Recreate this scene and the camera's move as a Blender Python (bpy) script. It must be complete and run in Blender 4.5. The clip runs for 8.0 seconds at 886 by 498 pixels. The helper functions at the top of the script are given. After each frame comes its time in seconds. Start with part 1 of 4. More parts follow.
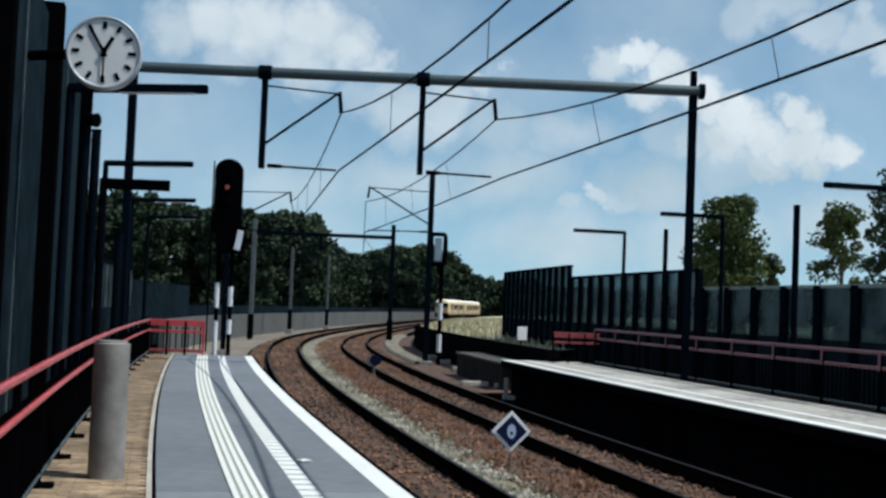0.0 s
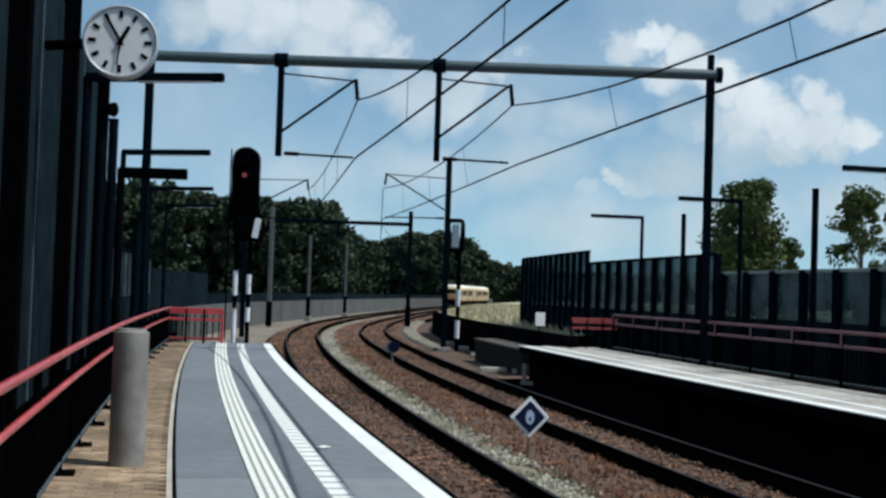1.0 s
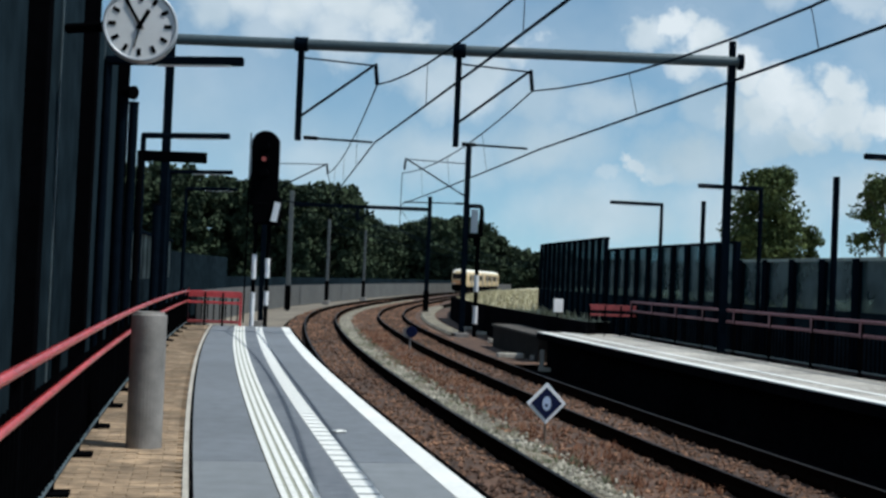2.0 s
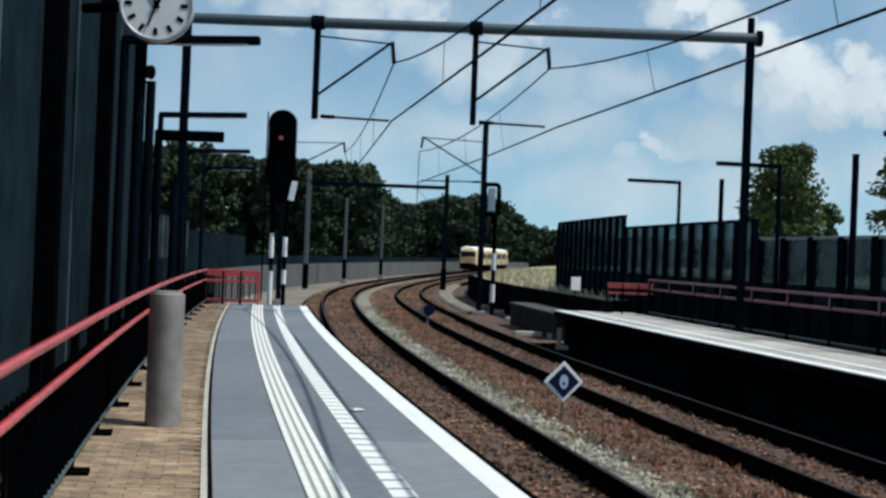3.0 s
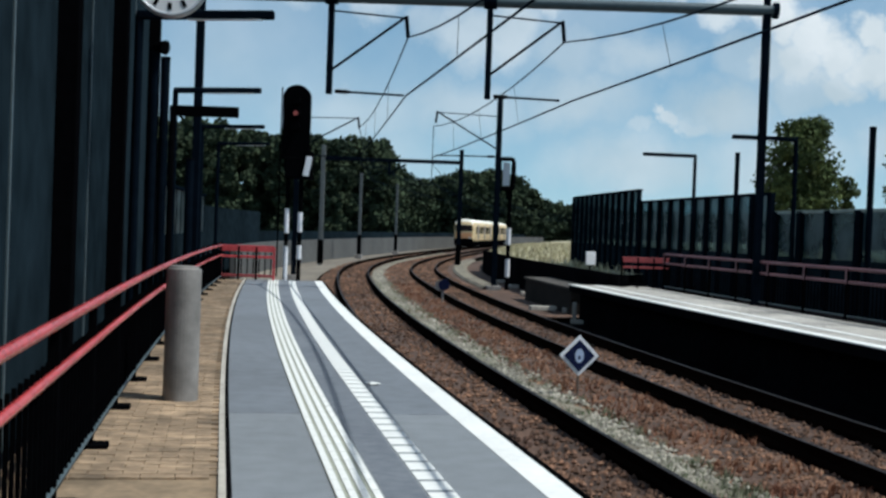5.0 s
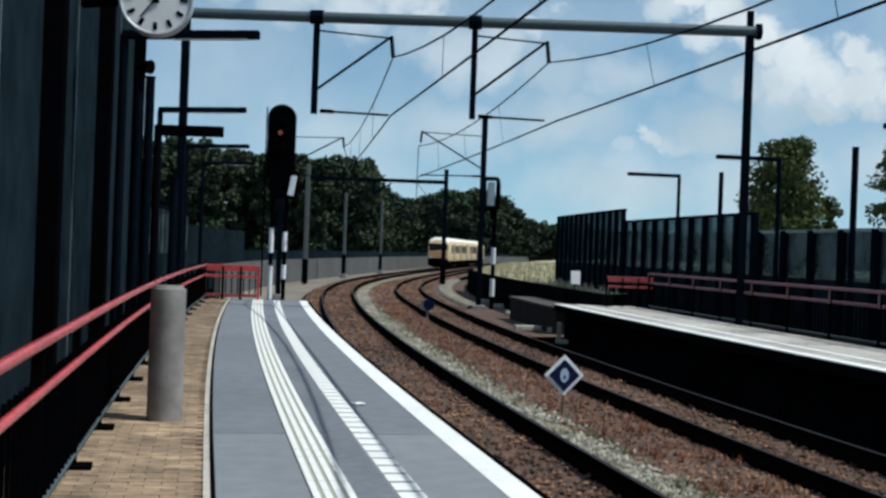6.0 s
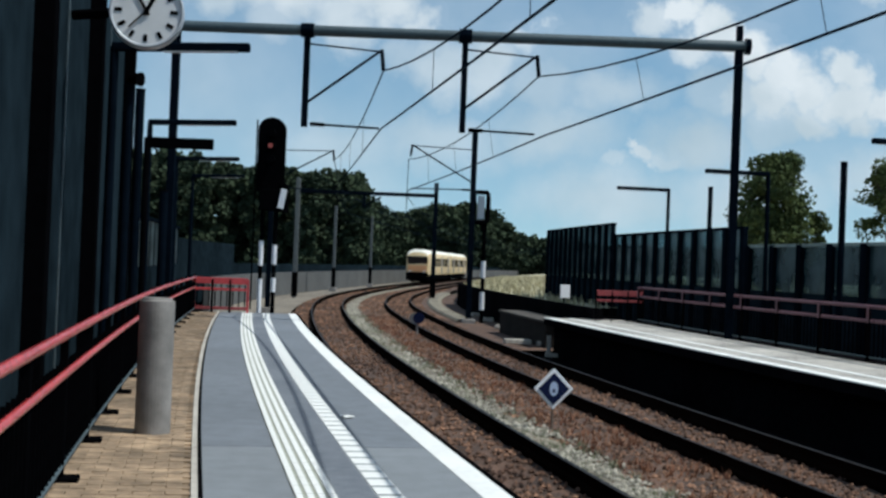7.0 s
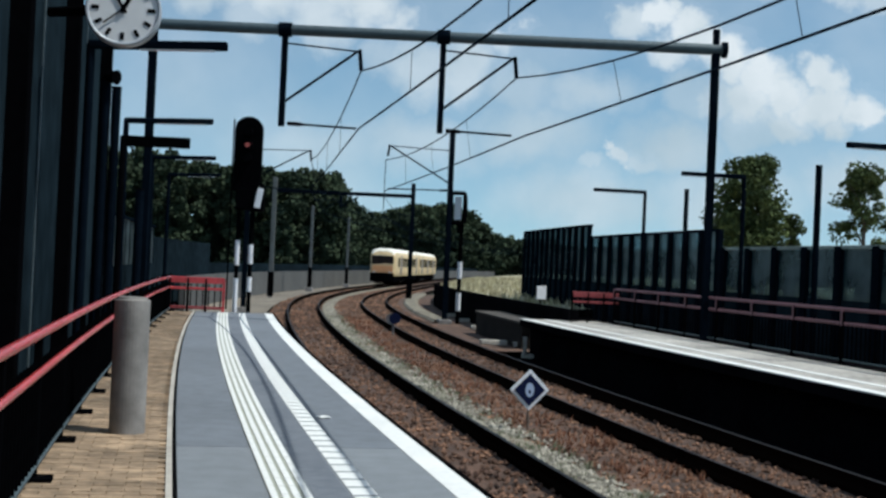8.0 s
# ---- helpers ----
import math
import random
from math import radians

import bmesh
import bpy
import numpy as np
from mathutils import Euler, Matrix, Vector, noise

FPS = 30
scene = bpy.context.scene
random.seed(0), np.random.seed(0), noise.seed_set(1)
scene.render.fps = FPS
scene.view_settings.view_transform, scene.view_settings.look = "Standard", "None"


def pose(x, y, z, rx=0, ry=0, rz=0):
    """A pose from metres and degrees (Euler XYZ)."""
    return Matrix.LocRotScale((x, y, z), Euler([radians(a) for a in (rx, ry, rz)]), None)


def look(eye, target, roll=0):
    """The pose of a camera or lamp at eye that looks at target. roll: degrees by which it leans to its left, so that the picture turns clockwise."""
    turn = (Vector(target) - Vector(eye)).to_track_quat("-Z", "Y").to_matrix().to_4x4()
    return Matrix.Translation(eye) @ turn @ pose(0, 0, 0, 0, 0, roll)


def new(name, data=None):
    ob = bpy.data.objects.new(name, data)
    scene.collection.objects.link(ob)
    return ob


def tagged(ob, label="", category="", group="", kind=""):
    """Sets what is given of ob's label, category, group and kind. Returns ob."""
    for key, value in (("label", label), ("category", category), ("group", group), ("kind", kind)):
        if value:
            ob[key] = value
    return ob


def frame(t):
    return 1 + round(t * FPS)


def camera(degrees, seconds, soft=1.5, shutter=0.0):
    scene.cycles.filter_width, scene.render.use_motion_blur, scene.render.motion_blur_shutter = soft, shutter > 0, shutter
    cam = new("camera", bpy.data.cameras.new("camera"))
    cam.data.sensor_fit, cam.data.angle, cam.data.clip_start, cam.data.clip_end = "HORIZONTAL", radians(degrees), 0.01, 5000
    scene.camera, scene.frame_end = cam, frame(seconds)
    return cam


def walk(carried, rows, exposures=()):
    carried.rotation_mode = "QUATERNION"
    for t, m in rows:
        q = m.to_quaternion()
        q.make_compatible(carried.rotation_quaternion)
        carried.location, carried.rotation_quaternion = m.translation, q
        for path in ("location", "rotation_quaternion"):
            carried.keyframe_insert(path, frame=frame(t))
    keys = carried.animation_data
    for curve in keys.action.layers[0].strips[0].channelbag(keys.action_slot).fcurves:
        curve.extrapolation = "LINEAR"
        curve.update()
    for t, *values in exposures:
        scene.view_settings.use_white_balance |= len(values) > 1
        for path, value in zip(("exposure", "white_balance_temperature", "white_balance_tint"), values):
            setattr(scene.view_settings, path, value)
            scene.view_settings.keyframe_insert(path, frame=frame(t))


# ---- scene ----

# ------------------------------------------------------------ camera
EYE = Vector((0.0, 0.0, 1.6))
cam = camera(40.0, 8.0, soft=2.7)
# seconds, turn, tilt, roll, and the small sway of the held camera across and up
TURNS = [
    (0.0, -0.048, 2.714, 2.29, -0.012, -0.003),
    (0.5, 0.981, 1.528, 2.09, -0.015, 0.006),
    (1.0, 0.754, 2.045, 1.91, -0.008, -0.003),
    (1.5, 1.148, 0.944, 1.98, -0.008, 0.002),
    (1.7, 1.112, 1.588, 2.30, 0.001, 0.003),
    (2.8, 3.213, 0.116, 2.25, 0.012, 0.004),
    (3.0, 2.398, 0.260, 2.32, 0.013, 0.009),
    (3.5, 0.833, 0.409, 2.42, 0.013, -0.000),
    (4.0, 2.292, -0.137, 2.35, 0.007, 0.006),
    (4.2, 2.653, -0.550, 2.30, 0.011, 0.005),
    (5.3, 3.050, -0.943, 2.11, 0.000, -0.003),
    (5.5, 2.871, -0.461, 2.08, -0.001, -0.003),
    (6.0, 2.351, 0.009, 2.12, -0.003, -0.001),
    (6.5, 1.978, 0.139, 2.23, -0.004, -0.004),
    (7.0, 1.902, 0.668, 2.27, 0.001, -0.008),
    (7.5, 0.530, 0.792, 2.55, -0.007, -0.003),
    (8.0, 0.806, 0.741, 2.60, -0.002, -0.006),
]


def aim(yaw, pitch, roll, across, up):
    y, p = radians(yaw), radians(pitch)
    way = Vector((-math.sin(y) * math.cos(p), math.cos(y) * math.cos(p), math.sin(p)))
    eye = EYE + Vector((across, 0, up))
    return look(eye, eye + way, roll)


walk(cam, [(t, aim(*row)) for t, *row in TURNS], [(0.0, -0.03, 6000, 6), (8.0, -0.03, 6000, 6)])

# ------------------------------------------------------------ light
SUN_WAY = Vector((1.0, -0.2, 1.73)).normalized()
sun = new("sun", bpy.data.lights.new("sun", "SUN"))
sun.data.energy, sun.data.angle, sun.data.color = 4.6, radians(0.5), (1.0, 0.95, 0.87)
sun.matrix_world = look((40, -20, 60), Vector((40, -20, 60)) - SUN_WAY)

world = bpy.data.worlds.new("world")
scene.world = world
world.use_nodes = True


def sky_nodes():
    nt = world.node_tree
    nt.nodes.clear()
    N, L = nt.nodes.new, nt.links.new
    out, bg = N("ShaderNodeOutputWorld"), N("ShaderNodeBackground")
    sky = N("ShaderNodeTexSky")
    sky.sky_type, sky.sun_disc = "NISHITA", False
    sky.sun_elevation = math.asin(SUN_WAY.z)
    sky.sun_rotation = math.atan2(SUN_WAY.x, SUN_WAY.y)
    sky.air_density, sky.dust_density, sky.ozone_density = 1.0, 0.3, 0.8
    co = N("ShaderNodeTexCoord")
    lift = N("ShaderNodeVectorMath")
    lift.operation = "ADD"
    lift.inputs[1].default_value = (0, 0, 0.10)
    L(co.outputs["Generated"], lift.inputs[0])
    L(lift.outputs[0], sky.inputs["Vector"])
    def shaken(src, scale, detail, amount):
        """Move the sky's directions about a little, for billowing edges."""
        no, sub, scl, add = N("ShaderNodeTexNoise"), N("ShaderNodeVectorMath"), N("ShaderNodeVectorMath"), N("ShaderNodeVectorMath")
        no.inputs["Scale"].default_value, no.inputs["Detail"].default_value, no.inputs["Roughness"].default_value = scale, detail, 0.6
        sub.operation, scl.operation, add.operation = "SUBTRACT", "SCALE", "ADD"
        L(co.outputs["Generated"], no.inputs["Vector"])
        L(no.outputs["Color"], sub.inputs[0])
        sub.inputs[1].default_value = (0.5, 0.5, 0.5)
        L(sub.outputs[0], scl.inputs[0])
        scl.inputs["Scale"].default_value = amount
        L(src, add.inputs[0])
        L(scl.outputs[0], add.inputs[1])
        return add.outputs[0]

    def squeezed(src, flat):
        m = N("ShaderNodeVectorMath")
        m.operation = "MULTIPLY"
        L(src, m.inputs[0])
        m.inputs[1].default_value = (1, 1, flat)
        return m.outputs[0]

    def math_node(kind, *values):
        m = N("ShaderNodeMath")
        m.operation = kind
        for slot, v in zip(m.inputs, values):
            if isinstance(v, (int, float)):
                slot.default_value = v
            else:
                L(v, slot)
        return m.outputs[0]

    ways = shaken(shaken(co.outputs["Generated"], 12.0, 5.0, 0.05), 40.0, 6.0, 0.032)
    last, weight, bright = 0.0, 0.001, 0.0007
    for puffs, flat, core in ((PUFFS_WEST, 1.1, .3), (PUFFS_EAST, 1.1, .5), (VEILS, 2.2, .1)):
        src = squeezed(ways, flat)
        for az, el, size, dense, light in puffs:
            a, e = radians(az), radians(el)
            d, r = N("ShaderNodeVectorMath"), N("ShaderNodeMapRange")
            d.operation = "DISTANCE"
            L(src, d.inputs[0])
            d.inputs[1].default_value = (math.sin(a) * math.cos(e), math.cos(a) * math.cos(e), math.sin(e) * flat)
            r.interpolation_type = "SMOOTHSTEP"
            L(d.outputs["Value"], r.inputs["Value"])
            r.inputs["From Min"].default_value, r.inputs["From Max"].default_value = size * 1.32, size * core
            r.inputs["To Min"].default_value, r.inputs["To Max"].default_value = 0.0, dense
            last = math_node("MAXIMUM", last, r.outputs[0])
            weight = math_node("ADD", weight, r.outputs[0])
            bright = math_node("MULTIPLY_ADD", r.outputs[0], light, bright)
    shine = math_node("DIVIDE", bright, weight)
    veil = N("ShaderNodeMath")
    veil.operation = "MAXIMUM"
    L(last, veil.inputs[0])
    vn, vr = N("ShaderNodeTexNoise"), N("ShaderNodeMapRange")
    vn.inputs["Scale"].default_value, vn.inputs["Detail"].default_value = 7.0, 9.0
    L(co.outputs["Generated"], vn.inputs["Vector"])
    L(vn.outputs["Fac"], vr.inputs["Value"])
    vr.inputs["From Min"].default_value, vr.inputs["From Max"].default_value = 0.35, 0.75
    vr.inputs["To Min"].default_value, vr.inputs["To Max"].default_value = 0.05, 0.5
    L(vr.outputs[0], veil.inputs[1])
    last = veil.outputs[0]
    fine = N("ShaderNodeTexNoise")
    fine.inputs["Scale"].default_value, fine.inputs["Detail"].default_value = 24.0, 7.0
    L(co.outputs["Generated"], fine.inputs["Vector"])
    fr = N("ShaderNodeMapRange")
    L(fine.outputs["Fac"], fr.inputs["Value"])
    fr.inputs["From Min"].default_value, fr.inputs["From Max"].default_value = 0.35, 0.7
    fr.inputs["To Min"].default_value, fr.inputs["To Max"].default_value = 0.7, 1.1
    tone = N("ShaderNodeMixRGB")
    tone.inputs[1].default_value, tone.inputs[2].default_value = CLOUD_SHADE, CLOUD_LIT
    L(math_node("MULTIPLY", fr.outputs[0], shine), tone.inputs[0])
    mix = N("ShaderNodeMixRGB")
    L(last, mix.inputs[0])
    air = N("ShaderNodeMixRGB")
    air.blend_type, air.inputs[0].default_value = "MULTIPLY", 1.0
    air.inputs[2].default_value = (0.92, 1.07, 1.0, 1)
    L(sky.outputs[0], air.inputs[1])
    L(air.outputs[0], mix.inputs[1])
    L(tone.outputs[0], mix.inputs[2])
    L(mix.outputs[0], bg.inputs["Color"])
    bg.inputs["Strength"].default_value = SKY_STRENGTH
    L(bg.outputs[0], out.inputs["Surface"])


SKY_STRENGTH = 0.115
CLOUD_LIT, CLOUD_SHADE = (7.0, 7.25, 7.35, 1), (3.6, 4.45, 4.85, 1)
# billows of cloud: azimuth to the right of north, elevation, size, density, brightness
PUFFS_WEST = [
    (-13.1, 11.9, 0.032, 0.75, 0.75), (-11.1, 12.6, 0.039, 0.9, 0.85), (-8.7, 12.4, 0.042, 0.95, 0.9), (-6.3, 12.6, 0.037, 0.95, 1), (-4.6, 11.9, 0.029, 0.95, 1),
    (-3.0, 11.3, 0.019, 0.9, 0.9), (-6.7, 11.0, 0.032, 0.85, 0.8), (-10.0, 10.8, 0.029, 0.6, 0.7), (-2.4, 8.9, 0.032, 0.7, 0.8), (-0.3, 9.4, 0.035, 0.75, 0.85),
    (1.5, 10.5, 0.019, 0.75, 0.95), (-4.1, 9.4, 0.023, 0.5, 0.7), (2.4, 8.3, 0.035, 0.55, 0.65), (2.5, 11.4, 0.011, 0.8, 1),
]
# the tall heap of cloud over the far platform
PUFFS_EAST = [
    (7.6, 11.6, 0.019, 0.85, 0.85), (8.8, 12.0, 0.015, 1, 1), (10.0, 11.6, 0.016, 1, 1), (10.9, 10.7, 0.019, 1, 1), (9.5, 10.3, 0.021, 0.9, 0.85),
    (12.1, 10.0, 0.024, 1, 1), (13.5, 9.3, 0.021, 1, 1), (12.9, 8.2, 0.027, 0.95, 0.8), (14.5, 8.5, 0.019, 1, 0.9), (15.7, 9.7, 0.016, 1, 1),
    (16.2, 9.2, 0.016, 1, 1), (16.0, 8.1, 0.024, 1, 0.9), (17.4, 7.9, 0.019, 1, 0.95), (18.1, 7.5, 0.012, 1, 0.9), (14.5, 7.2, 0.021, 0.9, 0.55),
    (16.7, 6.9, 0.016, 0.9, 0.5), (11.7, 8.0, 0.024, 0.75, 0.6), (10.2, 8.1, 0.026, 0.5, 0.45), (13.0, 6.8, 0.027, 0.6, 0.4), (6.6, 5.9, 0.008, 0.9, 1),
    (7.2, 5.5, 0.011, 0.85, 0.95), (8.1, 5.3, 0.011, 0.7, 0.8), (5.9, 5.1, 0.013, 0.6, 0.7), (13.7, 14.0, 0.028, 0.6, 0.7), (15.4, 14.4, 0.028, 0.65, 0.7),
    (17.2, 13.0, 0.022, 0.65, 0.75), (19.0, 12.7, 0.022, 0.7, 0.75), (20.2, 11.9, 0.021, 0.8, 0.85),
]
# wide thin layers
VEILS = [
    (9.6, 6.0, 0.060, 0.78, 0.4), (3.0, 6.3, 0.070, 0.68, 0.6), (5.6, 8.2, 0.056, 0.63, 0.6), (-2.3, 5.6, 0.079, 0.63, 0.7), (5.8, 3.2, 0.088, 0.73, 0.65),
    (12.2, 3.7, 0.088, 0.73, 0.6), (-7.1, 5.3, 0.079, 0.58, 0.7), (17.9, 4.3, 0.079, 0.73, 0.6), (40, 14.0, .2, .8, .8), (-45, 18.0, .22, .8, .8),
    (80, 25.0, .25, .7, .8), (-95, 22.0, .3, .8, .8), (150, 20.0, .3, .8, .8), (-150, 30.0, .3, .8, .8),
]
sky_nodes()


# ------------------------------------------------------------ materials
def mat(name, color, rough=0.7, metal=0.0, vary=0.25, scale=6.0, bump=0.0, bump_scale=60.0, color2=None, spec=0.5, glow=None):
    """Base colour with two scales of variation and fine relief."""
    m = bpy.data.materials.new(name)
    m.use_nodes = True
    nt = m.node_tree
    N, L = nt.nodes.new, nt.links.new
    b = nt.nodes["Principled BSDF"]
    b.inputs["Roughness"].default_value, b.inputs["Metallic"].default_value = rough, metal
    b.inputs["Specular IOR Level"].default_value = spec
    co = N("ShaderNodeTexCoord")
    n1, n2 = N("ShaderNodeTexNoise"), N("ShaderNodeTexNoise")
    n1.inputs["Scale"].default_value, n1.inputs["Detail"].default_value = scale * 0.12, 4
    n2.inputs["Scale"].default_value, n2.inputs["Detail"].default_value = scale * 1.7, 5
    L(co.outputs["Object"], n1.inputs["Vector"])
    L(co.outputs["Object"], n2.inputs["Vector"])
    av = N("ShaderNodeMath")
    av.operation = "ADD"
    L(n1.outputs["Fac"], av.inputs[0])
    L(n2.outputs["Fac"], av.inputs[1])
    ramp = N("ShaderNodeMapRange")
    L(av.outputs[0], ramp.inputs["Value"])
    ramp.inputs["From Min"].default_value, ramp.inputs["From Max"].default_value = 0.7, 1.3
    mix = N("ShaderNodeMixRGB")
    c2 = color2 or tuple(min(1, c * (1 + vary)) for c in color)
    c1 = color if color2 else tuple(c * (1 - vary) for c in color)
    mix.inputs[1].default_value, mix.inputs[2].default_value = (*c1, 1), (*c2, 1)
    L(ramp.outputs[0], mix.inputs[0])
    L(mix.outputs[0], b.inputs["Base Color"])
    if bump:
        n3, bp = N("ShaderNodeTexNoise"), N("ShaderNodeBump")
        n3.inputs["Scale"].default_value, n3.inputs["Detail"].default_value = bump_scale, 4
        L(co.outputs["Object"], n3.inputs["Vector"])
        L(n3.outputs["Fac"], bp.inputs["Height"])
        bp.inputs["Strength"].default_value, bp.inputs["Distance"].default_value = bump, 0.02
        L(bp.outputs[0], b.inputs["Normal"])
    if glow:
        b.inputs["Emission Color"].default_value, b.inputs["Emission Strength"].default_value = (*glow[0], 1), glow[1]
    return m


M_ASPHALT = mat("platform_asphalt", (0.145, 0.16, 0.18), 0.92, 0, 0.16, 3, 0.4, 160)
M_BRICK = mat("paving_brick", (0.20, 0.135, 0.08), 0.92, 0, 0.2, 2.2, 0.4, 60, (0.37, 0.27, 0.175))
M_JOINT = mat("joint_sand", (0.20, 0.145, 0.09), 0.95, 0, 0.25, 9)
M_WHITE = mat("white_marking", (0.70, 0.70, 0.67), 0.8, 0, 0.1, 8, 0.2, 90)
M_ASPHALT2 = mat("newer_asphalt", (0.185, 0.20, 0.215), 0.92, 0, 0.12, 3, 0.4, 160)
M_PALEPLAT = mat("pale_worn_tiles", (0.35, 0.33, 0.295), 0.85, 0, 0.5, 4, 0.3, 40)
M_TACTILE = mat("tactile_tile", (0.30, 0.31, 0.25), 0.85, 0, 0.1, 6, 0.15, 90)
M_CONCRETE = mat("concrete", (0.225, 0.21, 0.195), 0.85, 0, 0.25, 2.5, 0.15, 50)
# Near-black concrete: the shade on platform front and low wall is in the colour.
M_SHADECONC = mat("shade_dark_concrete", (0.005, 0.005, 0.006), 0.95, 0, 0.5, 4, 0.3, 40, spec=0.0)
M_PALECONC = mat("pale_concrete", (0.07, 0.07, 0.068), 0.9, 0, 0.3, 2, 0.2, 30)
M_BALLAST = mat("ballast", (0.030, 0.018, 0.012), 0.95, 0, 0.4, 14, 0.9, 18, (0.155, 0.085, 0.054))
M_STONE = mat("ballast_stone", (0.05, 0.025, 0.016), 0.95, 0, 0.3, 3, 0.3, 60, (0.24, 0.13, 0.078))
M_GRAVEL = mat("pale_gravel", (0.06, 0.045, 0.03), 0.95, 0, 0.3, 7, 0.9, 25, (0.30, 0.27, 0.20))
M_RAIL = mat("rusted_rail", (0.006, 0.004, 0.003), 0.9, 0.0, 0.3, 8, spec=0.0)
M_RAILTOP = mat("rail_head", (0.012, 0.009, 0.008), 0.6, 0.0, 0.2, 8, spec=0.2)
M_SLEEPER = mat("sleeper", (0.12, 0.09, 0.07), 0.95, 0, 0.25, 5, 0.3, 50)
M_RED = mat("red_paint", (0.44, 0.055, 0.06), 0.24, 0, 0.25, 8, 0.1, 60)
# Shaded copy of the red paint, for the backlit far railing.
M_SHADERED = mat("shaded_red_paint", (0.14, 0.062, 0.075), 0.6, 0, 0.3, 8, 0.1, 60)
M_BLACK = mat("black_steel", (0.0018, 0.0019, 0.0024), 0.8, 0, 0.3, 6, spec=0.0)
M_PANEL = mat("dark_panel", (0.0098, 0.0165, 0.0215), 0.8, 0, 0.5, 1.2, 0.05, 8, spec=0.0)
M_STEEL = mat("grey_green_steel", (0.06, 0.085, 0.095), 0.55, 0.2, 0.2, 4)
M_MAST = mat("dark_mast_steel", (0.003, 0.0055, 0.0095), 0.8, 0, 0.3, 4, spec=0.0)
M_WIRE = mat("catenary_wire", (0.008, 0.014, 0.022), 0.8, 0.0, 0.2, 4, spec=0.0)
M_CLOCK = mat("clock_face", (0.66, 0.66, 0.66), 0.5, 0, 0.06, 4)
M_CLOCKRIM = mat("clock_rim", (0.42, 0.44, 0.47), 0.4, 0.2, 0.1, 6)
M_BLUE = mat("sign_blue", (0.006, 0.010, 0.040), 0.6, 0, 0.1, 8, spec=0.1)
M_SIGNWHITE = mat("sign_white", (0.75, 0.76, 0.78), 0.5, 0, 0.06, 8)
M_GRASS = mat("dry_grass", (0.22, 0.20, 0.11), 0.95, 0, 0.3, 4, 0.6, 9, (0.48, 0.43, 0.30))
M_GROUND = mat("ground_soil", (0.03, 0.03, 0.02), 0.95, 0, 0.3, 0.4, 0.5, 6)
M_LEAF = mat("leaves", (0.020, 0.030, 0.021), 0.9, 0, 0.3, 0.5, 0, 6, (0.062, 0.082, 0.045), spec=0.05)
# Lighter copy of the leaf green, with the sunlight put into the colour.
M_LEAFSUN = mat("sunlit_leaves", (0.022, 0.038, 0.016), 0.85, 0, 0.3, 0.7, 0, 6, (0.11, 0.135, 0.05), spec=0.1)
M_BARK = mat("bark", (0.06, 0.045, 0.035), 0.9, 0, 0.3, 6, 0.5, 30)
M_YELLOW = mat("train_yellow", (0.60, 0.45, 0.24), 0.45, 0, 0.2, 1)
M_ROOF = mat("train_roof", (0.74, 0.71, 0.62), 0.6, 0, 0.1, 1)
M_GLASS = mat("dark_glass", (0.015, 0.017, 0.02), 0.15, 0, 0.2, 2)
M_REDLAMP = mat("red_signal_lamp", (0.3, 0.06, 0.05), 0.4, 0, 0.05, 6, glow=((1.0, 0.2, 0.15), 0.04))

M_ENDRED = mat("darker_red", (0.26, 0.04, 0.045), 0.6, 0, 0.3, 8, 0.1, 60)
M_KERB = mat("pale_kerb", (0.40, 0.37, 0.32), 0.9, 0, 0.25, 6, 0.2, 60)
M_PALEMAST = mat("pale_mast", (0.10, 0.11, 0.11), 0.7, 0, 0.2, 4, spec=0.2)


def by_island(m, low, high):
    """Let loose pieces of one mesh differ in tone."""
    nt = m.node_tree
    b = nt.nodes["Principled BSDF"]
    src = b.inputs["Base Color"].links[0].from_socket
    geo, hsv, ra = nt.nodes.new("ShaderNodeNewGeometry"), nt.nodes.new("ShaderNodeHueSaturation"), nt.nodes.new("ShaderNodeMapRange")
    ra.inputs["To Min"].default_value, ra.inputs["To Max"].default_value = low, high
    nt.links.new(geo.outputs["Random Per Island"], ra.inputs["Value"])
    nt.links.new(ra.outputs[0], hsv.inputs["Value"])
    nt.links.new(src, hsv.inputs["Color"])
    nt.links.new(hsv.outputs[0], b.inputs["Base Color"])


def worn(m, scale, low, high):
    """Broad worn and dirty patches that run on from piece to piece."""
    nt = m.node_tree
    b = nt.nodes["Principled BSDF"]
    src = b.inputs["Base Color"].links[0].from_socket
    geo, no, hsv, ra = [nt.nodes.new(k) for k in ("ShaderNodeNewGeometry", "ShaderNodeTexNoise", "ShaderNodeHueSaturation", "ShaderNodeMapRange")]
    no.inputs["Scale"].default_value, no.inputs["Detail"].default_value, no.inputs["Roughness"].default_value = scale, 5, .65
    ra.inputs["From Min"].default_value, ra.inputs["From Max"].default_value = .36, .64
    ra.inputs["To Min"].default_value, ra.inputs["To Max"].default_value = low, high
    nt.links.new(geo.outputs["Position"], no.inputs["Vector"])
    nt.links.new(no.outputs["Fac"], ra.inputs["Value"])
    nt.links.new(ra.outputs[0], hsv.inputs["Value"])
    nt.links.new(src, hsv.inputs["Color"])
    nt.links.new(hsv.outputs[0], b.inputs["Base Color"])


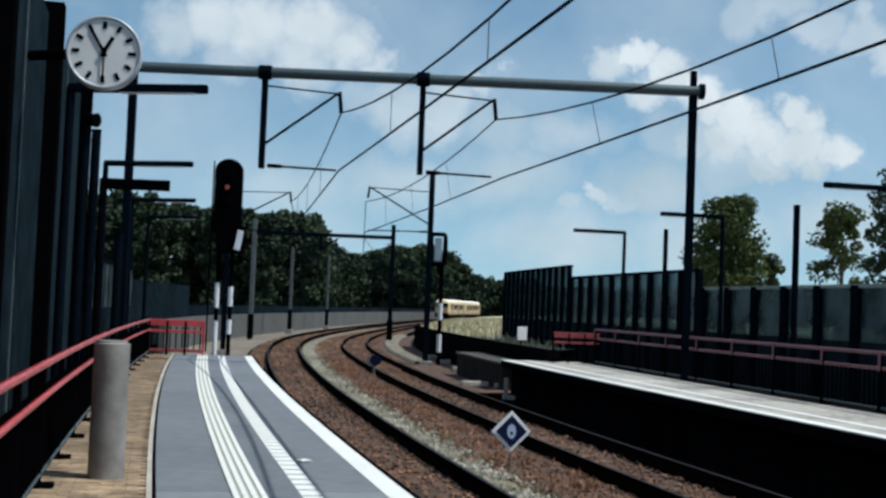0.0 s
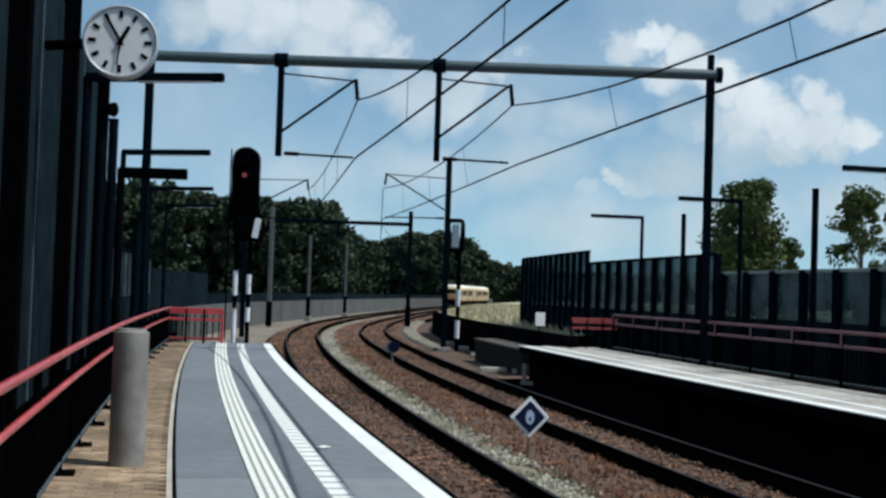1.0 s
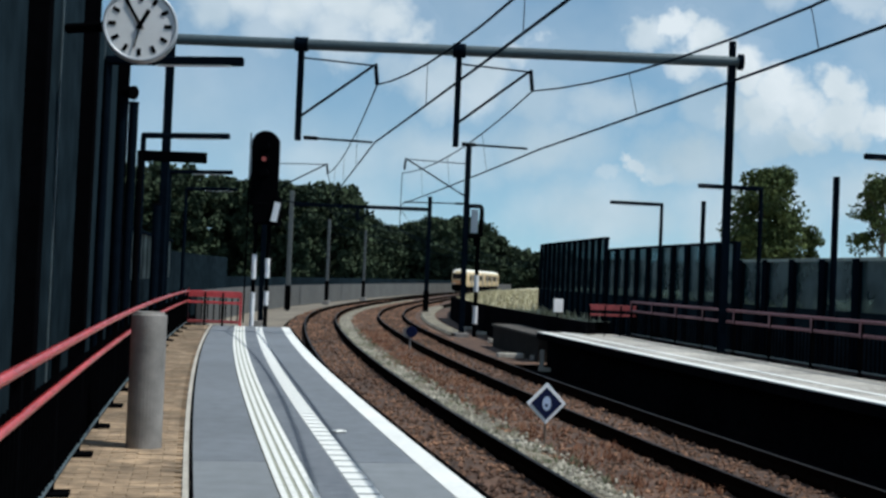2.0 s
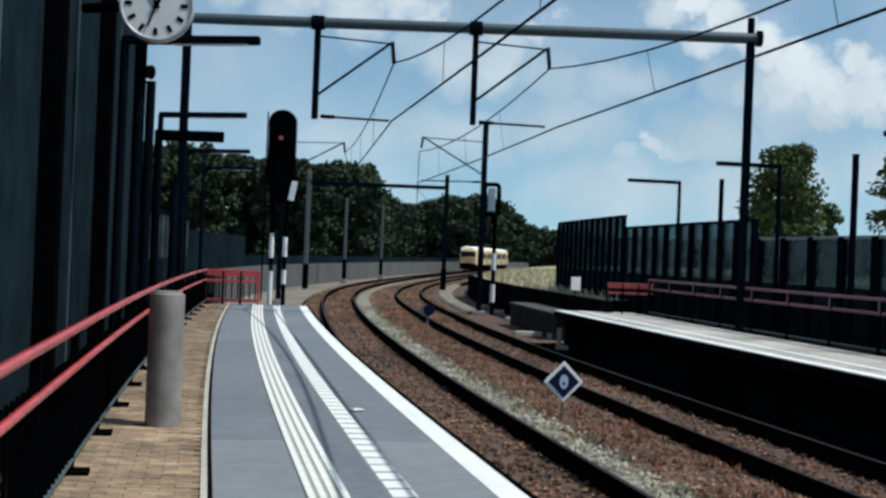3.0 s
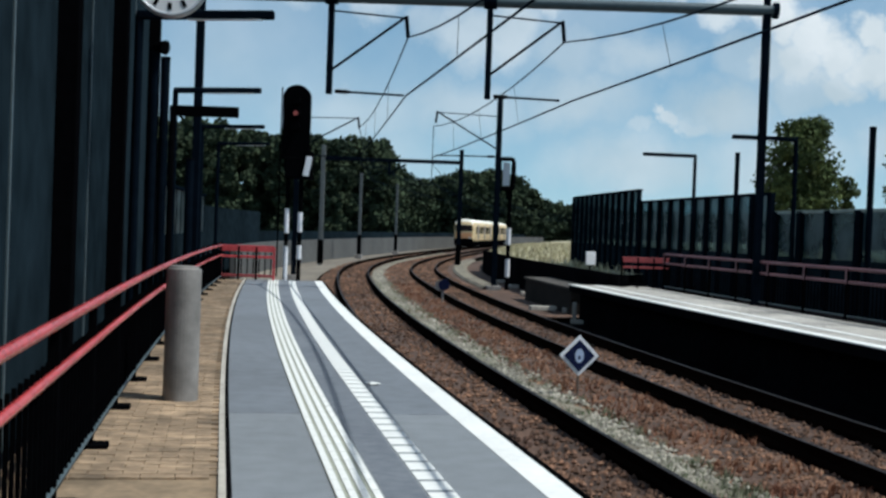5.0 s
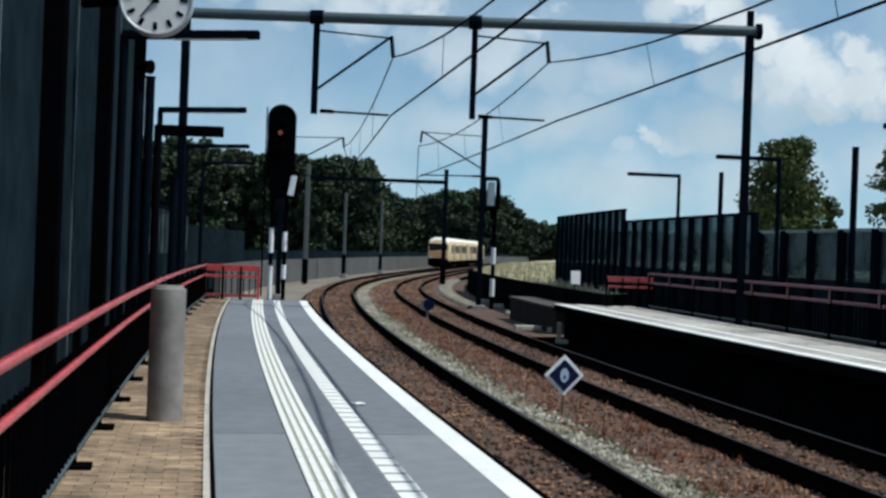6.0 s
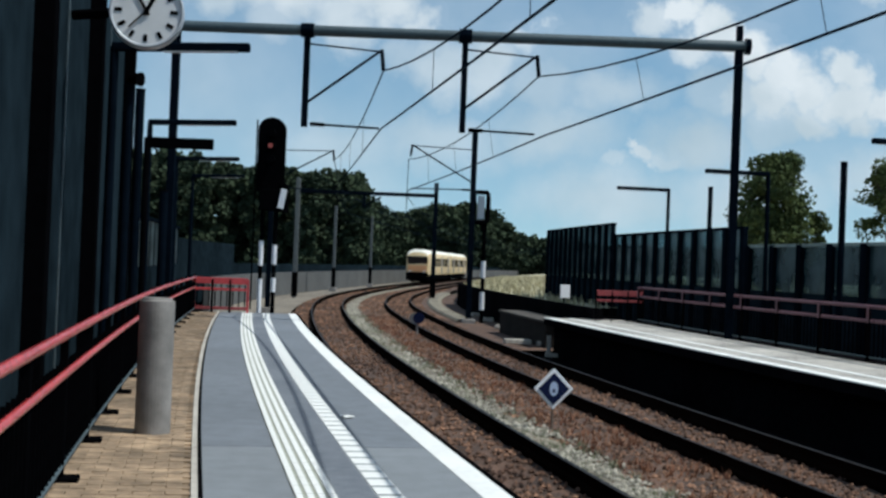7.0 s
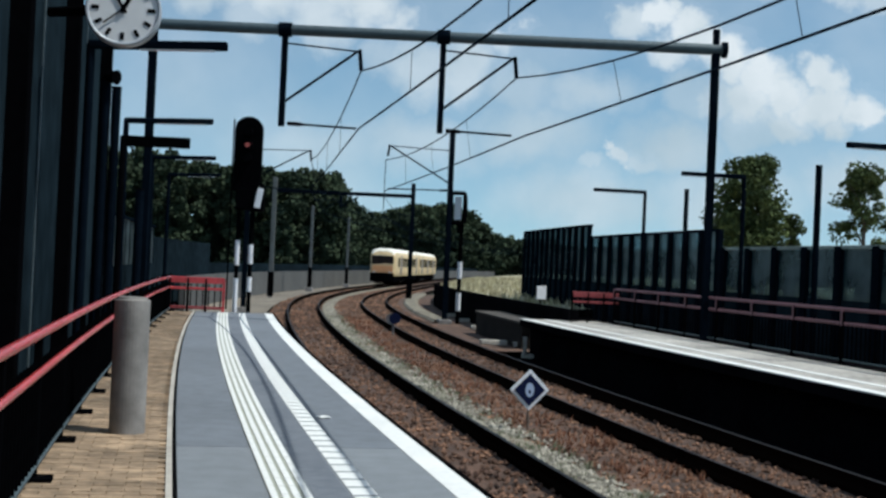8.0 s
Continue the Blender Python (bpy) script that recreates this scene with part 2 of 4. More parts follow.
worn(M_BRICK, 1.3, .6, 1.25)
worn(M_BRICK, 5.0, .66, 1.25)
worn(M_GRAVEL, 2.0, .6, 1.2)
worn(M_JOINT, 1.3, .7, 1.5)
worn(M_CONCRETE, 2.2, .65, 1.15)
worn(M_BALLAST, 1.6, .5, 1.15)
worn(M_STONE, 2.4, .52, 1.2)
by_island(M_STONE, .35, 1.8)
by_island(M_LEAF, .6, 1.4)
by_island(M_LEAFSUN, .6, 1.4)

# ------------------------------------------------------------ plan of the line
# slope of the first track's centre line against the distance ahead
SLOPES = [(-80, -.26), (10, -.238), (25, -.205), (45, -.16), (60, -.13), (75, -.065), (90, 0), (110, .045), (130, .05), (150, .06), (180, .075), (215, .10), (240, .13), (300, .18), (1500, .18)]
STEP = 0.25
US = np.arange(-80, 1200, STEP)
MS = np.interp(US, [a for a, _ in SLOPES], [b for _, b in SLOPES])
XS = np.concatenate([[0], np.cumsum((MS[1:] + MS[:-1]) / 2 * STEP)])
XS += 0.23 - np.interp(15.8, US, XS)
RAIL_Z = -0.8
SPACING = 3.9


def at(u, o, z=0.0):
    """The place at station u, o metres to the right of the first track's middle."""
    x, m = float(np.interp(u, US, XS)), float(np.interp(u, US, MS))
    n = math.hypot(1, m)
    return Vector((x + o / n, u - o * m / n, z))


def along(u):
    """Heading at station u, as a turn about z in degrees (0 leads north)."""
    return math.degrees(-math.atan(float(np.interp(u, US, MS))))


def station(o, y):
    """The station whose place at offset o lies y metres ahead."""
    u = y
    for _ in range(8):
        u += y - at(u, o).y
    return u


# ------------------------------------------------------------ mesh helpers
def mesh_of(name, bm, material, smooth=False):
    me = bpy.data.meshes.new(name)
    bmesh.ops.recalc_face_normals(bm, faces=bm.faces)
    bm.to_mesh(me)
    bm.free()
    for mm in (material if isinstance(material, (list, tuple)) else [material]):
        me.materials.append(mm)
    if smooth:
        for p in me.polygons:
            p.use_smooth = True
    return me


def part(name, bm, material, parent=None, label="", smooth=False):
    ob = new(name, mesh_of(name, bm, material, smooth))
    if parent:
        ob.parent = parent
    if label:
        ob["label"] = label
    return ob


def thing(name, m, label, category, group="", kind=""):
    ob = new(name)
    ob.empty_display_size = 0.2
    ob.matrix_basis = m
    return tagged(ob, label, category, group, kind)


def box(bm, size, m=None, bevel=0.0):
    m = m or Matrix()
    made = bmesh.ops.create_cube(bm, size=1.0, matrix=m @ Matrix.Diagonal((*size, 1)))
    if bevel:
        es = list({e for v in made["verts"] for e in v.link_edges})
        bmesh.ops.bevel(bm, geom=es, offset=bevel, segments=2, affect="EDGES", profile=0.5)
    return bm


def cbox(size, m=None, bevel=0.0):
    return box(bmesh.new(), size, m, bevel)


def tube(bm, a, b, r, r2=None, sides=10):
    a, b = Vector(a), Vector(b)
    d = b - a
    m = Matrix.Translation((a + b) / 2) @ d.to_track_quat("Z", "Y").to_matrix().to_4x4()
    bmesh.ops.create_cone(bm, cap_ends=True, segments=sides, radius1=r, radius2=r if r2 is None else r2, depth=d.length, matrix=m)
    return bm


def ctube(a, b, r, r2=None, sides=10):
    return tube(bmesh.new(), a, b, r, r2, sides)


def sweep(bm, profile, us, closed=True):
    """Carry a profile of (offset, z) along the line."""
    rings = []
    for u in us:
        rings.append([bm.verts.new(at(u, o, z)) for o, z in profile])
    n = len(profile)
    for a, b in zip(rings, rings[1:]):
        for i in range(n if closed else n - 1):
            j = (i + 1) % n
            bm.faces.new((a[i], a[j], b[j], b[i]))
    if closed:
        bm.faces.new(rings[0])
        bm.faces.new(rings[-1][::-1])
    return bm


def steps(u0, u1, d):
    return list(np.linspace(u0, u1, max(2, int(round((u1 - u0) / d)) + 1)))


def rect(o0, o1, z0, z1):
    return [(o0, z0), (o1, z0), (o1, z1), (o0, z1)]


def wire(name, pts, r, parent=None, material=None):
    bm = bmesh.new()
    rings = []
    for i, p in enumerate(pts):
        d = (Vector(pts[min(i + 1, len(pts) - 1)]) - Vector(pts[max(i - 1, 0)])).normalized()
        q = d.to_track_quat("Z", "Y").to_matrix()
        rings.append([bm.verts.new(Vector(p) + q @ Vector((r * math.cos(k * math.tau / 6), r * math.sin(k * math.tau / 6), 0))) for k in range(6)])
    for a, b in zip(rings, rings[1:]):
        for i in range(6):
            bm.faces.new((a[i], a[(i + 1) % 6], b[(i + 1) % 6], b[i]))
    bm.faces.new(rings[0])
    bm.faces.new(rings[-1])
    return part(name, bm, material or M_WIRE, parent, smooth=True)


# ------------------------------------------------------------ ground and tracks
rng = random.Random(4)
bm = bmesh.new()
gx = [-2500, -900, -300, -140, -70, -40, -20, 0, 20, 40, 70, 140, 300, 900, 2500]
gy = [-600, -200, -60, -20, 0, 20, 40, 60, 80, 110, 150, 220, 320, 500, 900, 1800, 3500]
rows = [[bm.verts.new((x, y, -1.45)) for x in gx] for y in gy]
for a, b in zip(rows, rows[1:]):
    for i in range(len(gx) - 1):
        bm.faces.new((a[i], a[i + 1], b[i + 1], b[i]))
tagged(part("ground", bm, M_GROUND), "dark soil ground reaching to the horizon", "ground", kind="structure")


def ballast():
    bm = bmesh.new()
    offs = list(np.arange(-1.9, 6.0, 0.2))
    rings = []
    us = steps(-40, 8, 1.5) + steps(8.3, 60, 0.3) + steps(61, 420, 3)
    for u in us:
        ring = []
        for o in offs:
            z = RAIL_Z - 0.235
            z += 0.03 * noise.noise((o * 3, u * 3, 0)) + 0.025 * noise.noise((o * 9, u * 9, 3))
            for c in (0, SPACING):
                if abs(o - c) < 0.68:
                    z -= 0.02
            if o < -1.5 or (o > SPACING + .85 and u < 37.5):
                z -= 0.35
            ring.append(bm.verts.new(at(u, o, z)))
        rings.append(ring)
    for a, b in zip(rings, rings[1:]):
        for i in range(len(offs) - 1):
            bm.faces.new((a[i], a[i + 1], b[i + 1], b[i]))
    tagged(part("ballast_bed", bm, M_BALLAST, smooth=True), "rust-brown crushed stone ballast bed under two tracks", "ballast", kind="structure")


ballast()
tagged(part("gravel_strip", sweep(bmesh.new(), [(.90, RAIL_Z - .235), (1.02, RAIL_Z - .19), (1.38, RAIL_Z - .19), (1.6, RAIL_Z - .235)], steps(-40, 60, .5) + steps(62, 130, 2), False), M_GRAVEL),
       "pale gravel strip along the inner rail", "gravel", kind="structure")


def railway(name, o, label):
    t = thing(name, Matrix(), label, "track", "railway tracks")
    for s in (-1, 1):
        c = o + s * 0.7525
        prof = [(c - .075, RAIL_Z - .27), (c + .075, RAIL_Z - .27), (c + .075, RAIL_Z - .17), (c + .03, RAIL_Z - .12), (c + .02, RAIL_Z - .045),
                (c + .036, RAIL_Z - .035), (c + .036, RAIL_Z - .002), (c - .036, RAIL_Z - .002), (c - .036, RAIL_Z - .035), (c - .02, RAIL_Z - .045), (c - .03, RAIL_Z - .12), (c - .075, RAIL_Z - .17)]
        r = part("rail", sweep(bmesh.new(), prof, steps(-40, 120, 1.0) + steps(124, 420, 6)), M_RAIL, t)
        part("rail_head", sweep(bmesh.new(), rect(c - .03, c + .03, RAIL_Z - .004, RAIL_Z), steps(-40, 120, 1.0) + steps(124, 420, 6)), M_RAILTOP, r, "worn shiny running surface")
    return t


railway("railway_track", 0.0, "rusty steel railway track beside the grey platform")
railway("railway_track", SPACING, "rusty steel railway track beside the far platform")

# ------------------------------------------------------------ near platform
PU0, PU1 = -14.0, 34.4
EDGE, BACK = -1.64, -5.15
tagged(part("platform", sweep(bmesh.new(), [(EDGE - .1, -1.4), (EDGE - .1, -.16), (EDGE - .05, -.012), (-3.75, -.012), (-3.75, -.05), (BACK, -.05), (BACK, -1.4)], steps(PU0, PU1, 1.0)), M_SHADECONC),
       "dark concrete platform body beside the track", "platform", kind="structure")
tagged(part("platform_surface", sweep(bmesh.new(), rect(-3.73, EDGE - .21, -.012, 0), steps(10.9, PU1, .8)), M_ASPHALT), "smooth blue-grey asphalt platform surface", "platform", kind="structure")
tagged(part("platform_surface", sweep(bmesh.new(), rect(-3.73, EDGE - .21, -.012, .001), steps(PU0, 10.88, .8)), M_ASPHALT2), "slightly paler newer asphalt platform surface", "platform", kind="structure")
tagged(part("platform_edge", sweep(bmesh.new(), rect(EDGE - .21, EDGE, -.15, .004), steps(PU0, PU1, .8)), M_WHITE), "white painted concrete platform edge", "platform edge", kind="structure")
tagged(part("edge_strip", sweep(bmesh.new(), rect(EDGE + .002, EDGE + .09, -.16, -.02), steps(PU0, PU1, .8)), M_BLACK), "black rubber strip along the platform edge", "edge strip", kind="structure")
tagged(part("paving", sweep(bmesh.new(), rect(BACK, -3.80, -.05, -.012), steps(PU0, PU1, .8)), M_JOINT), "tan brick paving along the back of the platform", "paving", kind="structure")
tagged(part("paving_kerb", sweep(bmesh.new(), rect(-3.81, -3.765, -.05, .012), steps(PU0, PU1, .8)), M_KERB), "narrow pale kerb beside the brick paving", "kerb", kind="structure")

M_BANDED = mat("darker_asphalt", (0.10, 0.112, 0.135), 0.92, 0, 0.3, 5, 0.4, 120, (0.165, 0.18, 0.20))
tagged(part("darker_band", sweep(bmesh.new(), rect(-2.83, -2.585, -.01, .0025), steps(PU0, PU1, .8)), M_BANDED), "darker asphalt band beside the white block line", "platform", kind="structure")

# ------------------------------------------------------------ far platform
RE, RB = 6.2, 9.6
RU0, RU1 = -14.0, 37.4
tagged(part("far_platform", sweep(bmesh.new(), [(RE + .35, -1.4), (RE + .35, -.2), (RE, -.2), (RE, -.01), (RB, -.01), (RB, -1.4)], steps(RU0, RU1, 1.0)), M_SHADECONC),
       "concrete platform across the tracks, coloured near black for its shaded front", "platform", kind="structure")
tagged(part("far_platform_surface", sweep(bmesh.new(), rect(RE + .01, 8.72, -.01, .004), steps(RU0, RU1, .8)), M_PALEPLAT), "pale sunlit surface of the far platform", "platform", kind="structure")
# Rear strip blackened to stand for the shade at the platform's back.
tagged(part("far_platform_rear", sweep(bmesh.new(), rect(8.72, RB, -.01, .002), steps(RU0, RU1, .8)), M_SHADECONC), "rear strip of the far platform, coloured black for shade", "platform", kind="structure")

tagged(part("far_platform_edge", sweep(bmesh.new(), rect(RE - .01, RE + .26, -.01, .01), steps(RU0, RU1, .8)), M_WHITE), "white painted edge of the far platform", "platform edge", kind="structure")
tagged(part("far_platform_line", sweep(bmesh.new(), rect(6.95, 7.12, .004, .012), steps(RU0, RU1, .8)), M_WHITE), "white line along the far platform", "marking", kind="structure")
# Sunken black sheet added for the shadow between second track and far platform.
tagged(part("under_edge_shade", sweep(bmesh.new(), [(4.72, -1.05), (4.95, -1.15), (RE + .5, -1.25)], steps(-14, 37.5, 1), False), M_SHADECONC), "sunken black sheet standing for the shade under the far platform edge", "ditch", kind="structure")
tagged(part("shoulder_ground", sweep(bmesh.new(), [(5.6, -1.06), (7.7, -1.02)], steps(37.5, 104, 1.5), False), M_BALLAST), "brown stony shoulder beside the second track", "ground", kind="structure")
tagged(part("shoulder_path", sweep(bmesh.new(), [(5.75, -1.0), (5.85, -.9), (6.45, -.88), (6.7, -1.0)], steps(54, 104, 1), False), M_GRAVEL), "pale sandy shoulder beside the second track", "path", kind="structure")

# ------------------------------------------------------------ red railings
def bar_mesh(h, w, material):
    return mesh_of("bar", cbox((w, w, h)), material)


def railing(name, oa, ob, u0, u1, pitch, label, material, group, dip=0.0):
    """Two rails on posts, with upright bars below, in one run along the line."""
    t = thing(name, Matrix(), label, "railing", group)
    o_side, us = oa, steps(u0, u1, 0.8)
    off = lambda u: oa + (ob - oa) * (u - u0) / (u1 - u0)
    for z, r in ((1.065, .031), (0.80, .027)) if oa < 0 else ((1.08, .040), (0.80, .040)):
        wire("top_rail" if z > 1 else "mid_rail", [at(u, off(u), z - dip * (u - u0) / (u1 - u0)) for u in us], r, t, material)
    wire("bottom_rail", [at(u, off(u) - .02, .1) for u in us], .02, t, M_STEEL)
    n = int((u1 - u0) / pitch)
    for i in range(n + 1):
        u = u0 + (u1 - u0) * i / n
        bm = cbox((.05, .09, 1.04), Matrix.Translation(at(u, off(u) - .03, .51)) @ pose(0, 0, 0, 0, 0, along(u)))
        part("post", bm, M_BLACK, t, "black steel post")
        part("foot_plate", cbox((.16, .18, .05), Matrix.Translation(at(u, off(u) + .02, .01)) @ pose(0, 0, 0, 0, 0, along(u)), .01), M_BLACK, t)
        if o_side > 0:
            part("stub", cbox((.05, .07, .34), Matrix.Translation(at(u, off(u) - .04, .93)) @ pose(0, 0, 0, 0, 0, along(u))), material, t, "red upper end of the post, darkened as in shade")
    k = int((u1 - u0) / 0.16)
    me = bar_mesh(.72, .022, M_BLACK)
    for i in range(k):
        u = u0 + (u1 - u0) * (i + .5) / k
        b = new("bar", me)
        b.parent = t
        b.matrix_basis = Matrix.Translation(at(u, off(u) - .02, .47)) @ pose(0, 0, 0, 0, 0, along(u))
    return t


railing("platform_railing", -4.85, -4.40, -8.0, 33.6, 1.7, "red-topped steel railing along the back of the platform", M_RED, "red railings", .12)
railing("platform_railing", 8.85, 8.85, 2.0, 36.0, 2.0, "red-topped steel railing along the far platform, darkened as in shade", M_SHADERED, "red railings")


def end_railing(u, o0, o1, label):
    t = thing("end_railing", Matrix(), label, "railing", "red railings")
    for z, h in ((.87, .17), (0.64, .07)):
        a, b = at(u, o0, z), at(u, o1, z)
        part("rail", cbox(((b - a).length, .05, h), Matrix.Translation((a + b) / 2) @ pose(0, 0, 0, 0, 0, along(u)), .01), M_RED if o0 < 0 else M_ENDRED, t)
    n = 3
    for i in range(n + 1):
        p = at(u, o0 + (o1 - o0) * i / n, .5)
        part("post", cbox((.06, .06, .92), Matrix.Translation(p - Vector((0, 0, .04)))), M_RED if o0 < 0 and i in (0, n) else M_BLACK, t)
    a, b = at(u, o0, .12), at(u, o0 + (o1 - o0) * (1 if o0 < 0 else .5), .12)
    part("low_rail", cbox(((b - a).length, .05, .08), Matrix.Translation((a + b) / 2) @ pose(0, 0, 0, 0, 0, along(u)), .01), M_ENDRED if o0 < 0 else M_BLACK, t)
    me = bar_mesh(.7, .03, M_BLACK)
    a, b = at(u, o0, .42), at(u, o1, .42)
    for i in range(9):
        k = new("bar", me)
        k.parent = t
        k.location = a.lerp(b, (i + .5) / 9)


end_railing(33.9, -4.45, -3.0, "red steel railing closing the end of the platform")
end_railing(36.4, 7.6, 9.1, "red steel railing closing the end of the far platform")


# ------------------------------------------------------------ barriers
def tall_barrier():
    """The tall screen of dark panels between posts behind the near platform."""
    t = thing("noise_barrier", Matrix(), "tall dark blue-grey panel noise barrier with black posts", "noise barrier", "noise barriers")
    o = -5.3
    stations = [station(o, y) for y in (-8, -3.5, 1.2, 5.8, 10.3, 14.9, 20.2)]
    for a, b in zip(stations, stations[1:]):
        p, q = at(a, o), at(b, o)
        d = q - p
        turn = Matrix.Rotation(math.atan2(d.y, d.x), 4, "Z")
        mid = (p + q) / 2
        for z0, z1 in ((-.6, 5.0),):
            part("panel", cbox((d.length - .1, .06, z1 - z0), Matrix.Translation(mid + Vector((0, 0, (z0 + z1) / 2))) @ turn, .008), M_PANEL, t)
        part("seam", cbox((.05, .012, 5.4), Matrix.Translation(mid + turn.to_3x3() @ Vector((0, -.038, 2.3))) @ turn), M_STEEL, t, "thin pale joint strip")
    for s in stations:
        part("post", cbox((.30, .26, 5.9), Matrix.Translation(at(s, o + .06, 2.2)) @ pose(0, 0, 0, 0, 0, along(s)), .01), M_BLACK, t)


tall_barrier()


def glazed_barrier(o, y0, y1, top, n, label, cap):
    """A lower screen: solid foot, glazed upper field, slanted steel fins."""
    t = thing("noise_barrier", Matrix(), label, "noise barrier", "noise barriers")
    u0, u1 = station(o, y0), station(o, y1)
    us = [u0 + (u1 - u0) * i / n for i in range(n + 1)]
    for a, b in zip(us, us[1:]):
        p, q = at(a, o), at(b, o)
        d = q - p
        turn = Matrix.Rotation(math.atan2(d.y, d.x), 4, "Z")
        mid = (p + q) / 2
        part("foot_panel", cbox((d.length - .06, .10, 2.1), Matrix.Translation(mid + Vector((0, 0, .15))) @ turn, .01), M_PANEL, t)
        part("pane", cbox((d.length - .30, .03, top - 1.2), Matrix.Translation(mid + Vector((0, 0, (top + 1.14) / 2))) @ turn), M_SCREEN, t, "grey-green see-through pane")
    for s in us:
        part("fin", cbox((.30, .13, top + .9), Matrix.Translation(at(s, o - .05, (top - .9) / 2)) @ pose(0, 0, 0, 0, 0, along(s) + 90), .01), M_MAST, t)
    a, b = u0, u1
    part("cap_rail", sweep(bmesh.new(), rect(o - .09, o + .09, top - .06, top + .02), steps(a, b, 1.5)), cap, t)
    return t


M_SCREEN = bpy.data.materials.new("screen_pane")
M_SCREEN.use_nodes = True


def screen_nodes():
    nt = M_SCREEN.node_tree
    b = nt.nodes["Principled BSDF"]
    b.inputs["Base Color"].default_value = (0.035, 0.06, 0.068, 1)
    b.inputs["Roughness"].default_value = 0.3
    tr = nt.nodes.new("ShaderNodeBsdfTransparent")
    tr.inputs["Color"].default_value = (0.42, 0.53, 0.56, 1)
    no = nt.nodes.new("ShaderNodeTexNoise")
    no.inputs["Scale"].default_value = 1.3
    ra = nt.nodes.new("ShaderNodeMapRange")
    ra.inputs["From Min"].default_value, ra.inputs["From Max"].default_value = .35, .65
    ra.inputs["To Min"].default_value, ra.inputs["To Max"].default_value = .2, .65
    mx = nt.nodes.new("ShaderNodeMixShader")
    co = nt.nodes.new("ShaderNodeTexCoord")
    L = nt.links.new
    L(co.outputs["Object"], no.inputs["Vector"])
    L(no.outputs["Fac"], ra.inputs["Value"])
    L(ra.outputs[0], mx.inputs[0])
    L(b.outputs[0], mx.inputs[1])
    L(tr.outputs[0], mx.inputs[2])
    L(mx.outputs[0], nt.nodes["Material Output"].inputs["Surface"])


screen_nodes()
OB = 10.8
M_CAP = mat("pale_cap", (0.24, 0.28, 0.25), 0.6, 0, 0.3, 3)
glazed_barrier(OB, 12.0, 34.2, 2.42, 14, "low glazed noise barrier with steel fins and a pale cap", M_CAP)
glazed_barrier(-5.75, 20.9, 43.0, 2.5, 16, "low glazed noise barrier behind the near railing", M_MAST)
glazed_barrier(OB, 34.6, 47.5, 2.95, 10, "glazed noise barrier of middle height with dark fins", M_MAST)
glazed_barrier(OB, 47.8, 60.5, 3.42, 12, "taller dark noise barrier with close-set fins", M_MAST)

# ------------------------------------------------------------ platform lamps and plain poles
def lamp(name, u, o, side, h, label):
    t = thing(name, Matrix.Translation(at(u, o, 0)) @ pose(0, 0, 0, 0, 0, along(u) if side < 0 else 0), label, "lamp", "platform lamps")
    part("foot_plate", cbox((.28, .28, .9), pose(0, 0, -.42), .02), M_SHADECONC, t)
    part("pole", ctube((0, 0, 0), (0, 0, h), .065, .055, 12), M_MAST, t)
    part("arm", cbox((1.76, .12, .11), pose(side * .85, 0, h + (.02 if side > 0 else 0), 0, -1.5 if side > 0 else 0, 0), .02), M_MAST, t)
    part("lamp_glass", cbox((.95, .09, .02), pose(side * 1.1, 0, h - (.028 if side > 0 else .054), 0, -1.5 if side > 0 else 0, 0)), M_SIGNWHITE, t, "pale lamp cover")
    return t


for y in (15.3, 24.1, 33.2, 40.3):
    lamp("platform_lamp", station(-5.0, y), -5.0 if y < 20 else -5.08, 1, 4.18, "black steel platform lamp with a straight arm")
for y in (23.8, 32.0, 39.7):
    lamp("platform_lamp", station(10.3, y), 10.3, -1, 4.25, "black steel platform lamp with a straight arm")


def pole(u, o, top, r, label):
    t = thing("plain_pole", Matrix.Translation(at(u, o, 0)), label, "pole", "plain poles")
    part("shaft", ctube((0, 0, -1.4), (0, 0, top), r, r, 12), M_MAST, t)
    part("cap", ctube((0, 0, top), (0, 0, top + .03), r * 1.15, r, 12), M_BLACK, t)
    return t


pole(station(10.4, 36.4), 10.45, 4.15, .07, "dark steel pole behind the far platform railing")
pole(station(9.85, 27.1), 9.85, 4.15, .075, "dark steel pole behind the far platform railing")
pole(station(-5.0, 20.3), -5.0, 4.3, .08, "dark steel pole behind the platform railing")
sp = pole(station(-5.0, 18.0), -5.0, 4.1, .07, "dark steel pole with a small loudspeaker behind the railing")
part("loudspeaker", ctube((.02, -.05, 4.16), (.2, -.12, 4.14), .06, .11, 14), M_BLACK, sp, "small black loudspeaker")
pole(station(-5.0, 28.0), -5.0, 3.0, .10, "dark steel pole behind the platform railing")


def hanging_sign():
    t = thing("platform_sign", Matrix.Translation(at(station(-5.0, 22.4), -5.0)), "black sign board on a pole behind the railing", "sign")
    part("pole", ctube((0, 0, -1.0), (0, 0, 3.7), .06), M_BLACK, t)
    part("board", cbox((1.28, .08, .2), pose(.60, 0, 3.62), .01), M_BLACK, t)


hanging_sign()


# ------------------------------------------------------------ clock
CLOCK_HAND = []


